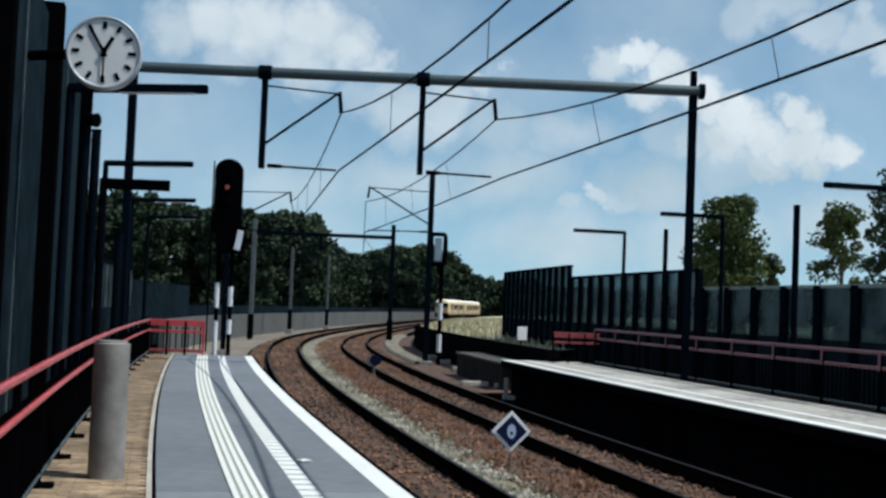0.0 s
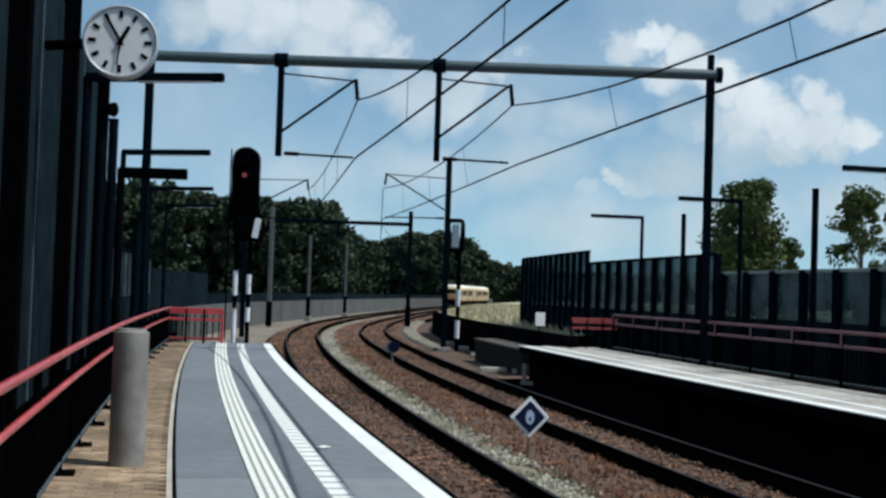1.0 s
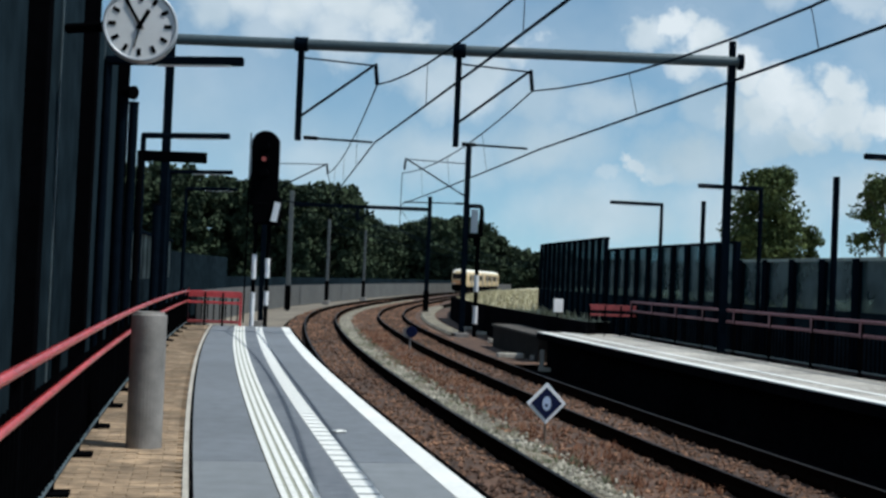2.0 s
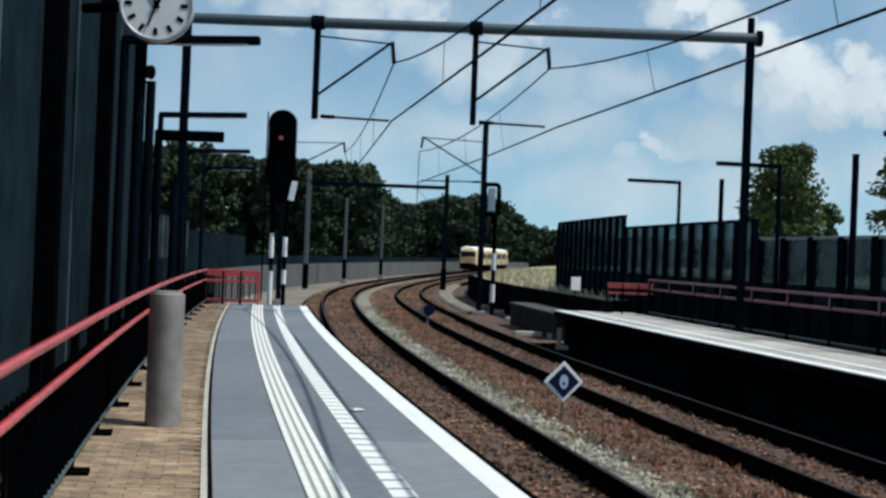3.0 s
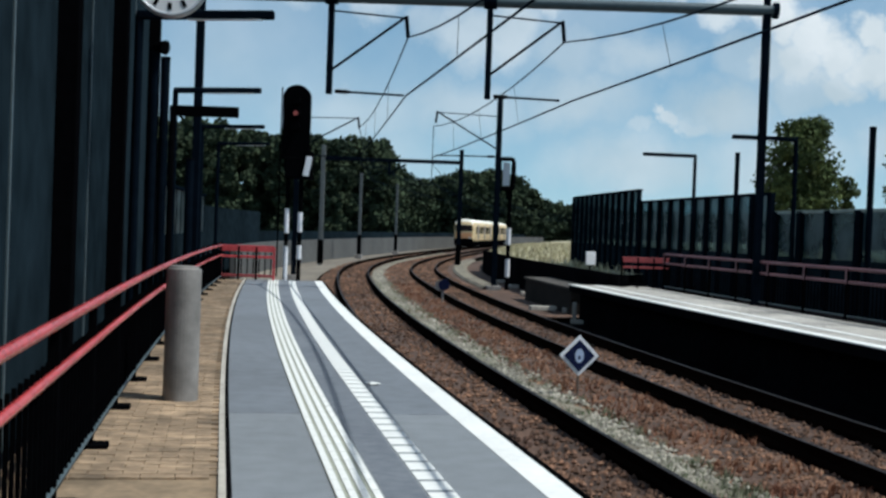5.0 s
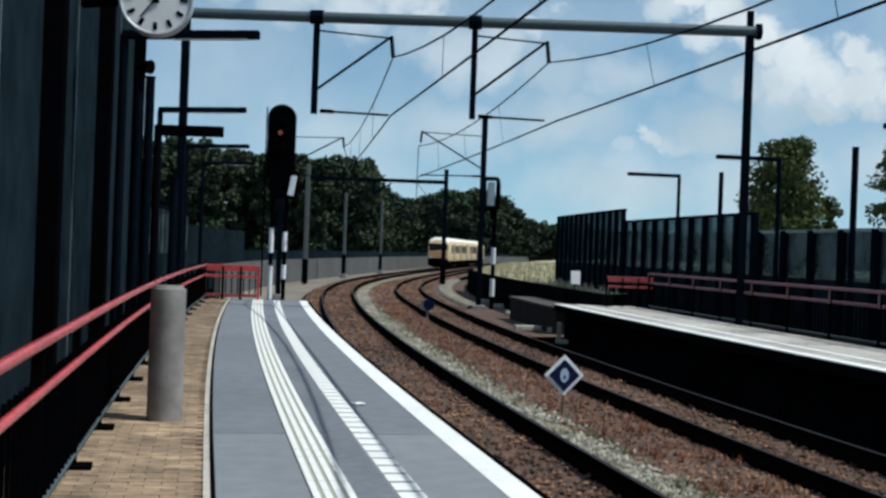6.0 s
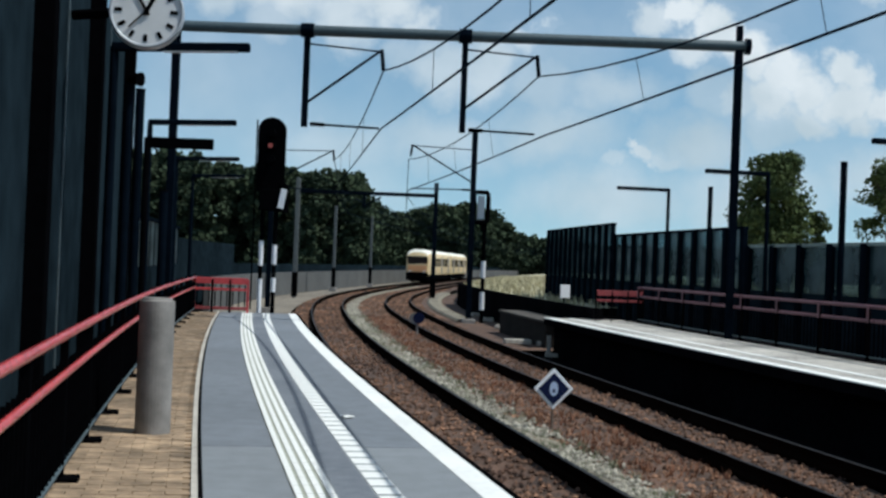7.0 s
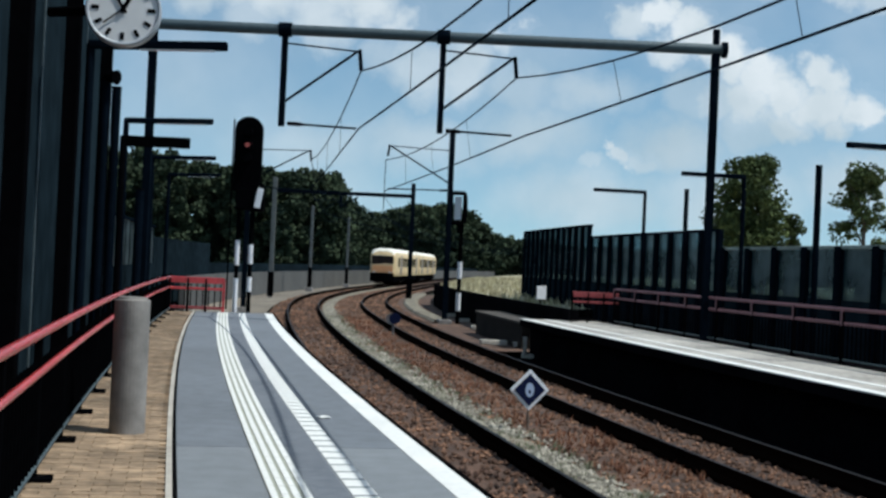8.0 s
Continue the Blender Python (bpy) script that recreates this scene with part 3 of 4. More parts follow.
def clock():
    c = Vector((-3.57, 12.45, 4.06))
    t = thing("platform_clock", Matrix.Translation(c), "round white station clock with black marks on a bracket", "clock")
    turn = pose(0, 0, 0, 90, 0, 12)
    R = .375
    body = bmesh.new()
    bmesh.ops.create_cone(body, cap_ends=True, segments=48, radius1=R - .02, radius2=R - .02, depth=.16, matrix=turn)
    part("case", body, M_CLOCKRIM, t)
    ring = bmesh.new()
    prof = [(R - .035, .08), (R - .02, .105), (R, .10), (R + .005, .06), (R + .005, -.06), (R - .02, -.1), (R - .035, -.08)]
    n = 56
    rs = [[ring.verts.new(turn @ Vector((r * math.cos(k * math.tau / n), r * math.sin(k * math.tau / n), z))) for r, z in prof] for k in range(n)]
    for k in range(n):
        a, b = rs[k], rs[(k + 1) % n]
        for i in range(len(prof)):
            j = (i + 1) % len(prof)
            ring.faces.new((a[i], a[j], b[j], b[i]))
    part("rim", ring, M_CLOCKRIM, t, "grey metal rim", True)
    dial = bmesh.new()
    bmesh.ops.create_cone(dial, cap_ends=True, segments=48, radius1=R - .03, radius2=R - .03, depth=.006, matrix=turn @ pose(0, 0, .084))
    part("dial", dial, M_CLOCK, t, "white dial")
    for k in range(12):
        a = k * math.tau / 12
        long = .075
        m = turn @ pose(0, 0, .091) @ Matrix.Rotation(-a, 4, "Z") @ pose(0, R - .095, 0)
        part("hour_mark", cbox((.038, long, .006), m), M_BLACK, t)
    for nm, ang, ln, w in (("minute_hand", -31, .27, .032), ("hour_hand", 28, .18, .042), ("second_hand", 180, .25, .016)):
        m = turn @ pose(0, 0, .098 if nm != "second_hand" else .105) @ Matrix.Rotation(-radians(ang), 4, "Z")
        if nm == "second_hand":
            ob = part(nm, cbox((w, ln + .05, .005), pose(0, ln / 2 - .025, 0)), M_BLACK, t)
            ob.matrix_basis = m
            CLOCK_HAND.append((ob, turn @ pose(0, 0, .105)))
        else:
            part(nm, cbox((w, ln + .05, .005), m @ pose(0, ln / 2 - .025, 0)), M_BLACK, t)
    hub = bmesh.new()
    bmesh.ops.create_cone(hub, cap_ends=True, segments=20, radius1=.028, radius2=.028, depth=.01, matrix=turn @ pose(0, 0, .11))
    part("hub", hub, M_BLACK, t)
    s = station(-5.22, 12.7)
    wall = at(s, -5.22, 4.06) - c
    part("bracket", ctube(wall, (-.33, .05, 0), .055), M_BLACK, t, "black bracket arm to the barrier")


clock()


# ------------------------------------------------------------ concrete post
def concrete_post():
    t = thing("concrete_post", Matrix.Translation((-2.85, 10.65, -.012)), "round grey concrete post on the brick paving", "post")
    bm = ctube((0, 0, 0), (0, 0, 1.2), .155, .153, 32)
    es = [e for e in bm.edges if all(v.co.z > 1.19 for v in e.verts)]
    bmesh.ops.bevel(bm, geom=es, offset=.025, segments=3, affect="EDGES")
    part("shaft", bm, M_CONCRETE, t, smooth=False)
    part("base_collar", ctube((0, 0, -.005), (0, 0, .012), .162, .158, 32), M_CONCRETE, t)


concrete_post()


# ------------------------------------------------------------ signals
def tall_signal():
    p = at(34.75, -2.5, 0)
    t = thing("rail_signal", Matrix.Translation((p.x, p.y, -.13)) @ pose(0, 0, 0, 0, 0, 3), "black railway signal on striped legs at the platform end", "signal")
    part("plinth", cbox((.9, .6, 1.0), pose(.05, 0, -.55), .03), M_CONCRETE, t)
    for x in (-.19, .19):
        leg = part("leg", ctube((x, 0, -.1), (x, 0, 3.1), .058, .058, 14), M_BLACK, t)
        for z0, z1 in ((.08, 1.08), (1.45, 2.15)) if x < 0 else ((.72, 1.12), (1.5, 2.05)):
            part("stripe", ctube((x, 0, z0), (x, 0, z1), .066, .066, 14), M_SIGNWHITE, leg, "white painted band")
    part("mid_case", cbox((.58, .3, .62), pose(0, 0, 3.32), .04), M_BLACK, t)
    head = bmesh.new()
    ring = []
    w, h = .385, 2.1
    prof = [(-w, 0), (w, 0)] + [(w * math.cos(a), h - w * .9 + w * .9 * math.sin(a)) for a in np.linspace(0, math.pi, 18)]
    f = [head.verts.new((x, -.14, z + 3.55)) for x, z in prof]
    b = [head.verts.new((x, .14, z + 3.55)) for x, z in prof]
    head.faces.new(f)
    head.faces.new(b[::-1])
    for i in range(len(prof)):
        j = (i + 1) % len(prof)
        head.faces.new((f[i], f[j], b[j], b[i]))
    hd = part("head", head, M_BLACK, t, "black rounded signal head")
    for z, m in ((5.2, M_BLACK), (4.83, M_REDLAMP), (4.46, M_BLACK)):
        part("hood", ctube((0, -.14, z), (0, -.36, z + .0), .13, .12, 18), M_BLACK, hd)
        part("lens", ctube((0, -.365, z), (0, -.37, z), .065 if m is M_REDLAMP else .1, None, 18), m, hd, "lit red lamp" if m is M_REDLAMP else "")
    part("side_lamp", ctube((.36, -.02, 2.98), (.36, -.02, 3.78), .17, .15, 18), M_BLACK, t)
    part("foot_bracket", cbox((.62, .3, .12), pose(0, 0, .04), .02), M_BLACK, t)
    part("side_plate", cbox((.17, .02, .56), pose(.37, -.205, 3.36, 0, 10, 0), .008), M_SIGNWHITE, t, "white plate")
    part("ladder", cbox((.04, .04, 5.4), pose(-.46, .2, 2.9)), M_BLACK, t)


tall_signal()


def far_signal():
    p = at(station(6.85, 55.0), 6.85)
    t = thing("rail_signal", Matrix.Translation((p.x, p.y, 0)), "black railway signal with a loop plate on a striped post", "signal")
    sh = part("post", ctube((0, 0, -1.3), (0, 0, 3.2), .10, .09, 14), M_BLACK, t)
    for z0, z1 in ((-.45, .35), (1.0, 1.75)):
        part("stripe", ctube((0, 0, z0), (0, 0, z1), .11, .11, 14), M_SIGNWHITE, sh, "white painted band")
    part("plate", cbox((.32, .03, 1.05), pose(-.2, -.12, 4.17), .01), M_SIGNWHITE, t, "pale plate inside the loop")
    pts = []
    for a in np.linspace(0, math.tau, 33):
        pts.append(Vector((-.2 + .32 * max(-1, min(1, 1.3 * math.cos(a))), -.16, 4.17 + .68 * max(-1, min(1, 1.3 * math.sin(a))))))
    wire("loop", pts, .11, t, M_BLACK)
    part("neck", cbox((.3, .2, .5), pose(-.05, 0, 3.3), .03), M_BLACK, t)


far_signal()


M_SIGNMARK = mat("sign_mark", (0.38, 0.46, 0.62), 0.5, 0, 0.06, 8)


def diamond_sign():
    p = at(station(1.78, 19.6), 1.78)
    t = thing("diamond_sign", Matrix.Translation((p.x, p.y, -.35)) @ pose(0, 0, 0, 0, 0, 14), "blue diamond stop sign with a white border between the tracks", "sign")
    part("border", cbox((.47, .02, .47), pose(0, 0, 0, 0, 45, 0), .006), M_SIGNWHITE, t, "white border")
    part("plate", cbox((.365, .02, .365), pose(0, -.012, 0, 0, 45, 0), .004), M_BLUE, t, "dark blue plate")
    ring = bmesh.new()
    n = 24
    rs = []
    for k in range(n):
        a = k * math.tau / n
        c, s = math.cos(a), math.sin(a)
        rs.append([ring.verts.new(p) for p in ((.072 * c, -.026, .115 * s), (.072 * c, -.02, .115 * s), (.024 * c, -.02, .034 * s - .03), (.024 * c, -.026, .034 * s - .03))])
    for k in range(n):
        a, b = rs[k], rs[(k + 1) % n]
        for i in range(4):
            ring.faces.new((a[i], a[(i + 1) % 4], b[(i + 1) % 4], b[i]))
    part("mark", ring, M_SIGNMARK, t, "pale blue rounded mark")
    part("stake", ctube((0, .02, -.75), (0, .02, -.1), .02), M_SLEEPER, t)


diamond_sign()


def dwarf_sign():
    p = at(station(2.85, 43.5), 2.85)
    t = thing("low_track_sign", Matrix.Translation((p.x, p.y, RAIL_Z - .1)), "small round sign on a short stake between the tracks", "sign")
    part("stake", ctube((0, .05, -.3), (0, .05, .35), .04), M_CONCRETE, t)
    part("disc", ctube((.05, -.03, .5), (.05, .03, .5), .2, .2, 24), M_BLUE, t, "dark blue disc")
    part("edge", ctube((-.08, -.02, .48), (-.08, .05, .48), .2, .2, 24), M_CONCRETE, t, "pale rim")


dwarf_sign()


# ------------------------------------------------------------ overhead line
ZC, ZM, ZB = 4.87, 6.31, 7.245


def cantilever(t, root, tip_x, sign, drop=True):
    """Strut, tube and registration arm from a root to above the track, in the thing's space."""
    x0, z0 = root
    part("upper_tube", ctube((x0, 0, z0), (tip_x, 0, ZM + .47), .022), M_WIRE, t)
    part("strut", ctube((x0, 0, z0 - 1.5), (tip_x - sign * .05, 0, ZM + .47), .034), M_MAST, t)
    part("hanger", ctube((tip_x, 0, ZM + .52), (tip_x + sign * .06, 0, ZM), .05), M_MAST, t)
    part("steady_arm", ctube((x0 + sign * .15, 0, ZC + .05), (tip_x, 0, ZC), .028), M_MAST, t)
    part("insulator", ctube((x0 + sign * .15, 0, ZC + .05), (x0 + sign * .5, 0, ZC + .04), .05), M_BLACK, t)


HANGERS = []


def portal():
    pl, pr = at(station(-4.99, 30.0), -4.99), at(station(8.77, 30.3), 8.77)
    d = (pr - pl)
    base = Matrix.Translation((pl.x, pl.y, 0)) @ Matrix.Rotation(math.atan2(d.y, d.x), 4, "Z")
    W = d.length
    t = thing("catenary_portal", base, "grey steel catenary portal spanning both tracks", "catenary portal", "catenary supports")
    for x in (0, W):
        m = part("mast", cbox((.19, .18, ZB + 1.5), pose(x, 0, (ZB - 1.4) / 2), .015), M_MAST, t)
        part("base_block", cbox((.6, .6, .5), pose(x, 0, -1.2), .03), M_CONCRETE, m)
    part("beam", ctube((-.2, 0, ZB), (W + .15, 0, ZB), .135, None, 20), M_STEEL, t, "round grey-green steel beam")
    part("beam_cap", ctube((W + .15, 0, ZB), (W + .27, 0, ZB), .2, None, 20), M_MAST, t)
    part("mast_cap", ctube((W, 0, ZB), (W, 0, ZB + .5), .09, None, 12), M_MAST, t)
    for ox in (0, SPACING):
        x = 3.255 if ox == 0 else 7.185
        dr = part("dropper", cbox((.15, .15, 2.5), pose(x, 0, ZB - 1.15), .01), M_MAST, t)
        part("clamp", ctube((x - .16, 0, ZB), (x + .16, 0, ZB), .18, None, 16), M_MAST, dr)
        tip = x + (1.86 if ox == 0 else 1.79)
        cantilever(t, (x, ZB - .33), tip, 1)
        HANGERS.append(base @ Vector((tip + .06, 0, 0)))


portal()


def mast(y, o, side, arm, label, h=7.1, steel=None):
    u = station(o, y)
    p = at(u, o)
    t = thing("catenary_mast", Matrix.Translation((p.x, p.y, 0)) @ pose(0, 0, 0, 0, 0, along(u)), label, "catenary mast", "catenary supports")
    part("shaft", cbox((.24, .2, h + 1.4), pose(0, 0, (h - 1.4) / 2), .02), steel or M_MAST, t)
    part("base_block", cbox((.6, .6, .5), pose(0, 0, -1.1), .03), M_CONCRETE, t)
    if steel:
        part("base_sleeve", cbox((.34, .3, 1.9), pose(0, 0, -.1), .03), M_BLACK, t, "black lower sleeve")
    if arm:
        cantilever(t, (0, ZM + .40), side * arm, side)


mast(54.5, 6.2, -1, 2.8, "grey steel catenary mast with a bracket over the track", 7.65)
mast(58.0, -2.9, 1, 2.85, "grey steel catenary mast with a bracket over the track", 6.9)


def far_portal(y, o0, o1):
    u = station(0, y)
    pl, pr = at(u, o0), at(u, o1)
    d = pr - pl
    t = thing("catenary_portal", Matrix.Translation((pl.x, pl.y, 0)) @ Matrix.Rotation(math.atan2(d.y, d.x), 4, "Z"), "distant dark steel catenary portal over the tracks", "catenary portal", "catenary supports")
    W = d.length
    for x in (0, W):
        m = part("mast", cbox((.3, .26, 8.6), pose(x, 0, 2.95), .02), M_MAST if x else M_PALEMAST, t)
        part("base_sleeve", cbox((.4, .34, 1.7), pose(x, 0, -.3), .03), M_BLACK, m, "black lower sleeve")
    part("beam", cbox((W, .2, .26), pose(W / 2, 0, 6.33), .02), M_MAST, t)
    for x in (W * .48,):
        part("dropper", cbox((.2, .16, 1.1), pose(x, 0, 5.85), .02), M_MAST, t)
        part("strut", ctube((x, 0, 5.4), (x + 1.2, 0, 6.1), .06), M_MAST, t)


far_portal(86, -3.8, 6.0)
for y in (105, 128):
    mast(y, -3.6, 1, 2.4, "pale grey catenary mast before the far trees", 6.2, M_PALEMAST)


def spot(u, o, z):
    """A support of the wires: at station u and offset o, or at a hanger of the portal."""
    return Vector((u.x, u.y, z)) if isinstance(u, Vector) else at(u, o, z)


def span(name, z, stations, sags, r, label):
    t = thing(name, Matrix(), label, "overhead wire", "overhead wires")
    pts = []
    for k0, ((u0, o0), (u1, o1)) in enumerate(zip(stations, stations[1:])):
        sag = sags[min(k0, len(sags) - 1)]
        a, b = spot(u0, o0, z), spot(u1, o1, z)
        for k in range(12):
            f = k / 12
            p = a.lerp(b, f)
            p.z -= sag * 4 * f * (1 - f)
            pts.append(p)
    pts.append(at(stations[-1][0], stations[-1][1], z))
    wire("strand", pts, r, t)
    return pts


WS1 = [(-26, .1), (1.6, .05), (HANGERS[0], 0), (57.6, .0), (86, -.2), (128, .2), (175, 0), (240, 0), (330, 0)]
WS2 = [(-26, SPACING), (1.4, SPACING), (HANGERS[1], 0), (55.5, SPACING - .5), (86, SPACING), (118, SPACING), (175, SPACING), (240, SPACING), (330, SPACING)]
for ws, contact in ((WS1, HANGERS[0]), (WS2, 29.4)):
    cw = span("contact_wire", ZC, [*ws[:2], (contact, SPACING + .25), *ws[3:]], (.04,), .022, "dark contact wire above the track")
    mw = span("messenger_wire", ZM, ws, (.8, .9, .45, .6), .02, "dark messenger wire above the track")
    for i in range(15, min(len(cw), 58), 3):
        if i % 12 == 0 or (mw[i] - cw[i]).length < .2:
            continue
        t = thing("wire_dropper", Matrix(), "thin dropper wire between the overhead wires", "dropper wire", "wire droppers")
        wire("strand", [cw[i], mw[i]], .007, t)

# ------------------------------------------------------------ beyond the platforms
M_SANDY = mat("sandy_shoulder", (0.085, 0.068, 0.05), 0.95, 0, 0.3, 3, 0.8, 14, (0.25, 0.215, 0.165))
tagged(part("parapet", sweep(bmesh.new(), rect(-6.3, -6.0, -1.45, .37), steps(62, 420, 4)), M_PALECONC), "long pale concrete parapet beside the line", "parapet", kind="structure")
tagged(part("side_ground", sweep(bmesh.new(), [(-6.0, -1.40), (-1.8, -1.12)], steps(35, 420, 4), False), M_SANDY), "brown stony shoulder beside the track", "ground", kind="structure")
# The low wall's shaded side is put into its near-black colour.
tagged(part("retaining_wall", sweep(bmesh.new(), [(7.65, -1.4), (7.95, -1.4), (7.95, .36), (7.65, .36)], steps(36.9, 78, 1.5)), M_SHADECONC), "low wall beyond the far platform, coloured near black for its shaded side", "wall", kind="structure")
tagged(part("grass_bank", sweep(bmesh.new(), [(8.0, -.2), (9.6, .1), (16, .4), (40, .6), (90, .2)], steps(45, 420, 4), False), M_GRASS), "dry yellow grass bank beside the line", "grass bank", kind="structure")
tagged(part("left_barrier", sweep(bmesh.new(), rect(-7.4, -7.1, -1.4, 2.3), steps(44, 80, 2)), M_PANEL), "dark blue noise barrier beyond the platform", "noise barrier", kind="structure")
tagged(part("hedge_screen", sweep(bmesh.new(), rect(-11.4, -11.0, -1.4, .9), steps(70, 420, 4)), M_PANEL), "dark low screen in front of the far trees", "screen", kind="structure")


M_COPING = mat("weathered_coping", (0.035, 0.032, 0.03), 0.95, 0, 0.5, 3, 0.3, 30, (0.11, 0.10, 0.09), spec=0.1)
M_RAMP = mat("grimy_concrete", (0.008, 0.007, 0.006), 0.95, 0, 0.5, 3, 0.3, 30, (0.03, 0.025, 0.021), spec=0.1)
tagged(part("ramp_wall", sweep(bmesh.new(), [(6.55, -1.4), (7.6, -1.4), (7.6, -.22), (6.55, -.22)], steps(38.6, 47.0, 1.2)), M_RAMP), "grimy low concrete ramp wall beyond the far platform", "wall", kind="structure")
tagged(part("ramp_coping", sweep(bmesh.new(), rect(6.5, 7.62, -.22, -.15), steps(38.5, 47.1, 1.2)), M_COPING), "grey coping along the low ramp wall", "coping", kind="structure")

# ------------------------------------------------------------ trees
def leaves(quads, centre, radius, count, size, rnd):
    """Scatter small leaf clumps in a shell; quads gathers blocks of corner points."""
    g = np.random.default_rng(rnd.randrange(1 << 30))
    v = g.normal(size=(count, 3))
    v *= (g.uniform(.55, 1.05, count) / np.linalg.norm(v, axis=1))[:, None]
    p = np.array(centre) + v * np.array(radius)
    a = g.normal(size=(count, 3))
    a /= np.linalg.norm(a, axis=1)[:, None]
    b = np.cross(a, g.normal(size=(count, 3)))
    b /= np.linalg.norm(b, axis=1)[:, None]
    s = (size * g.uniform(.6, 1.3, count))[:, None]
    quads.append(np.stack([p - a * s * .5 - b * s * .3, p + a * s * .5 - b * s * .3, p + a * s * .35 + b * s * .4, p - a * s * .4 + b * s * .35], 1))


def leaf_mesh(name, quads, material):
    co = np.concatenate(quads).reshape(-1, 3)
    me = bpy.data.meshes.new(name)
    me.from_pydata(co.tolist(), [], np.arange(len(co)).reshape(-1, 4).tolist())
    me.materials.append(material)
    return me


def tree(name, x, y, top, width, z0, rnd, label, clumps=26, leaf=.28, per=120, low=.25, leafage=None):
    t = thing(name, Matrix.Translation((x, y, z0)), label, "tree", "trees behind the barrier")
    h = top - z0
    tr = ctube((0, 0, 0), (.1, 0, h * .75), width * .05 + .05, width * .015, 10)
    for k in range(6):
        a = rnd.uniform(0, 6.3)
        z = h * rnd.uniform(.35, .7)
        tube(tr, (0.05, 0, z), (math.cos(a) * width * .3, math.sin(a) * width * .3, z + h * .16), width * .018, width * .006, 6)
    part("trunk", tr, M_BARK, t)
    quads = []
    for _ in range(clumps):
        f = rnd.uniform(low, .95)
        spread = width / 2 * math.sin(math.pi * min(1, (f - low * .6) / (1.04 - low * .6))) ** .7
        a, rr = rnd.uniform(0, 6.3), spread * rnd.uniform(.2, .85)
        cr = width * rnd.uniform(.10, .19)
        leaves(quads, (math.cos(a) * rr, math.sin(a) * rr, h * f), (cr, cr, cr * .8), per, leaf, rnd)
    crown = new("crown", leaf_mesh("crown", quads, leafage or M_LEAF))
    crown.parent = t
    crown["label"] = "uneven green crown"
    return t


rt = random.Random(11)
tree("tree", 21.8, 92, 11.0, 7.0, -1.4, rt, "tall green tree behind the noise barrier", 130, .24, 160, .2, M_LEAFSUN)
tree("tree", 25.0, 93, 6.9, 2.8, -1.4, rt, "small green tree beside a taller one", 34, .2, 110, .2, M_LEAFSUN)
tree("tree", 28.9, 88, 10.4, 4.6, -1.4, rt, "slender green tree behind the noise barrier", 60, .22, 110, .2, M_LEAFSUN)
tree("tree", 23.6, 62, 10.2, 4.4, -1.4, rt, "dark green tree behind the noise barrier", 60, .2, 130, .15)


def woods(name, spots, label, rnd):
    quads = []
    for x, y, top, w in spots:
        for _ in range(36):
            f = rnd.uniform(.03, .97)
            sp = w / 2 * (1 - max(0, f - .55) ** 2 * 3.4)
            cr = w * rnd.uniform(.15, .24)
            a = rnd.uniform(0, 6.3)
            leaves(quads, (x + math.cos(a) * sp * rnd.uniform(.2, .9), y + math.sin(a) * sp * rnd.uniform(.2, .9), -1.4 + (top + 1.4) * f), (cr, cr, cr * .8), 95, .62 if y < 240 else .85, rnd)
    tagged(new(name, leaf_mesh(name, quads, M_LEAF)), label, "woods", kind="stuff")


rw = random.Random(5)
# azimuth and elevation of the tree tops, in degrees
TREELINE = [
    (-15.5, 4.29), (-13.8, 4.30), (-12.8, 3.73), (-11.5, 3.78), (-10.2, 3.75), (-9.1, 3.68), (-8.0, 3.56), (-7.0, 3.76), (-6.0, 3.53), (-5.2, 2.14), (-4.2, 2.00), (-3.1, 2.30),
    (-1.8, 2.67), (-0.8, 2.76), (0.2, 2.53), (0.9, 1.97), (1.6, 1.25), (2.6, 1.24), (3.9, 1.15), (5.8, 0.82), (8.5, 0.92), (12.5, 1.07), (19.1, 1.32), (24.5, 1.38),
]
spots = []
for k in range(66):
    az = -17.6 + .638 * k
    el = float(np.interp(az, [a for a, _ in TREELINE], [b for _, b in TREELINE]))
    near = az < -5.7
    dist = 190 if near else 335
    for row in range(2):
        dd = dist + row * 14 + rw.uniform(-6, 6)
        top = 1.6 + radians(el) * dd + rw.uniform(-.7, .7) + (1.3 if near else .3)
        spots.append((radians(az) * dd + rw.uniform(-1, 1), dd, max(2.5, top), rw.uniform(6, 8.5) * dist / 210))
woods("woods", spots, "dense dark green wood beyond the line", rw)


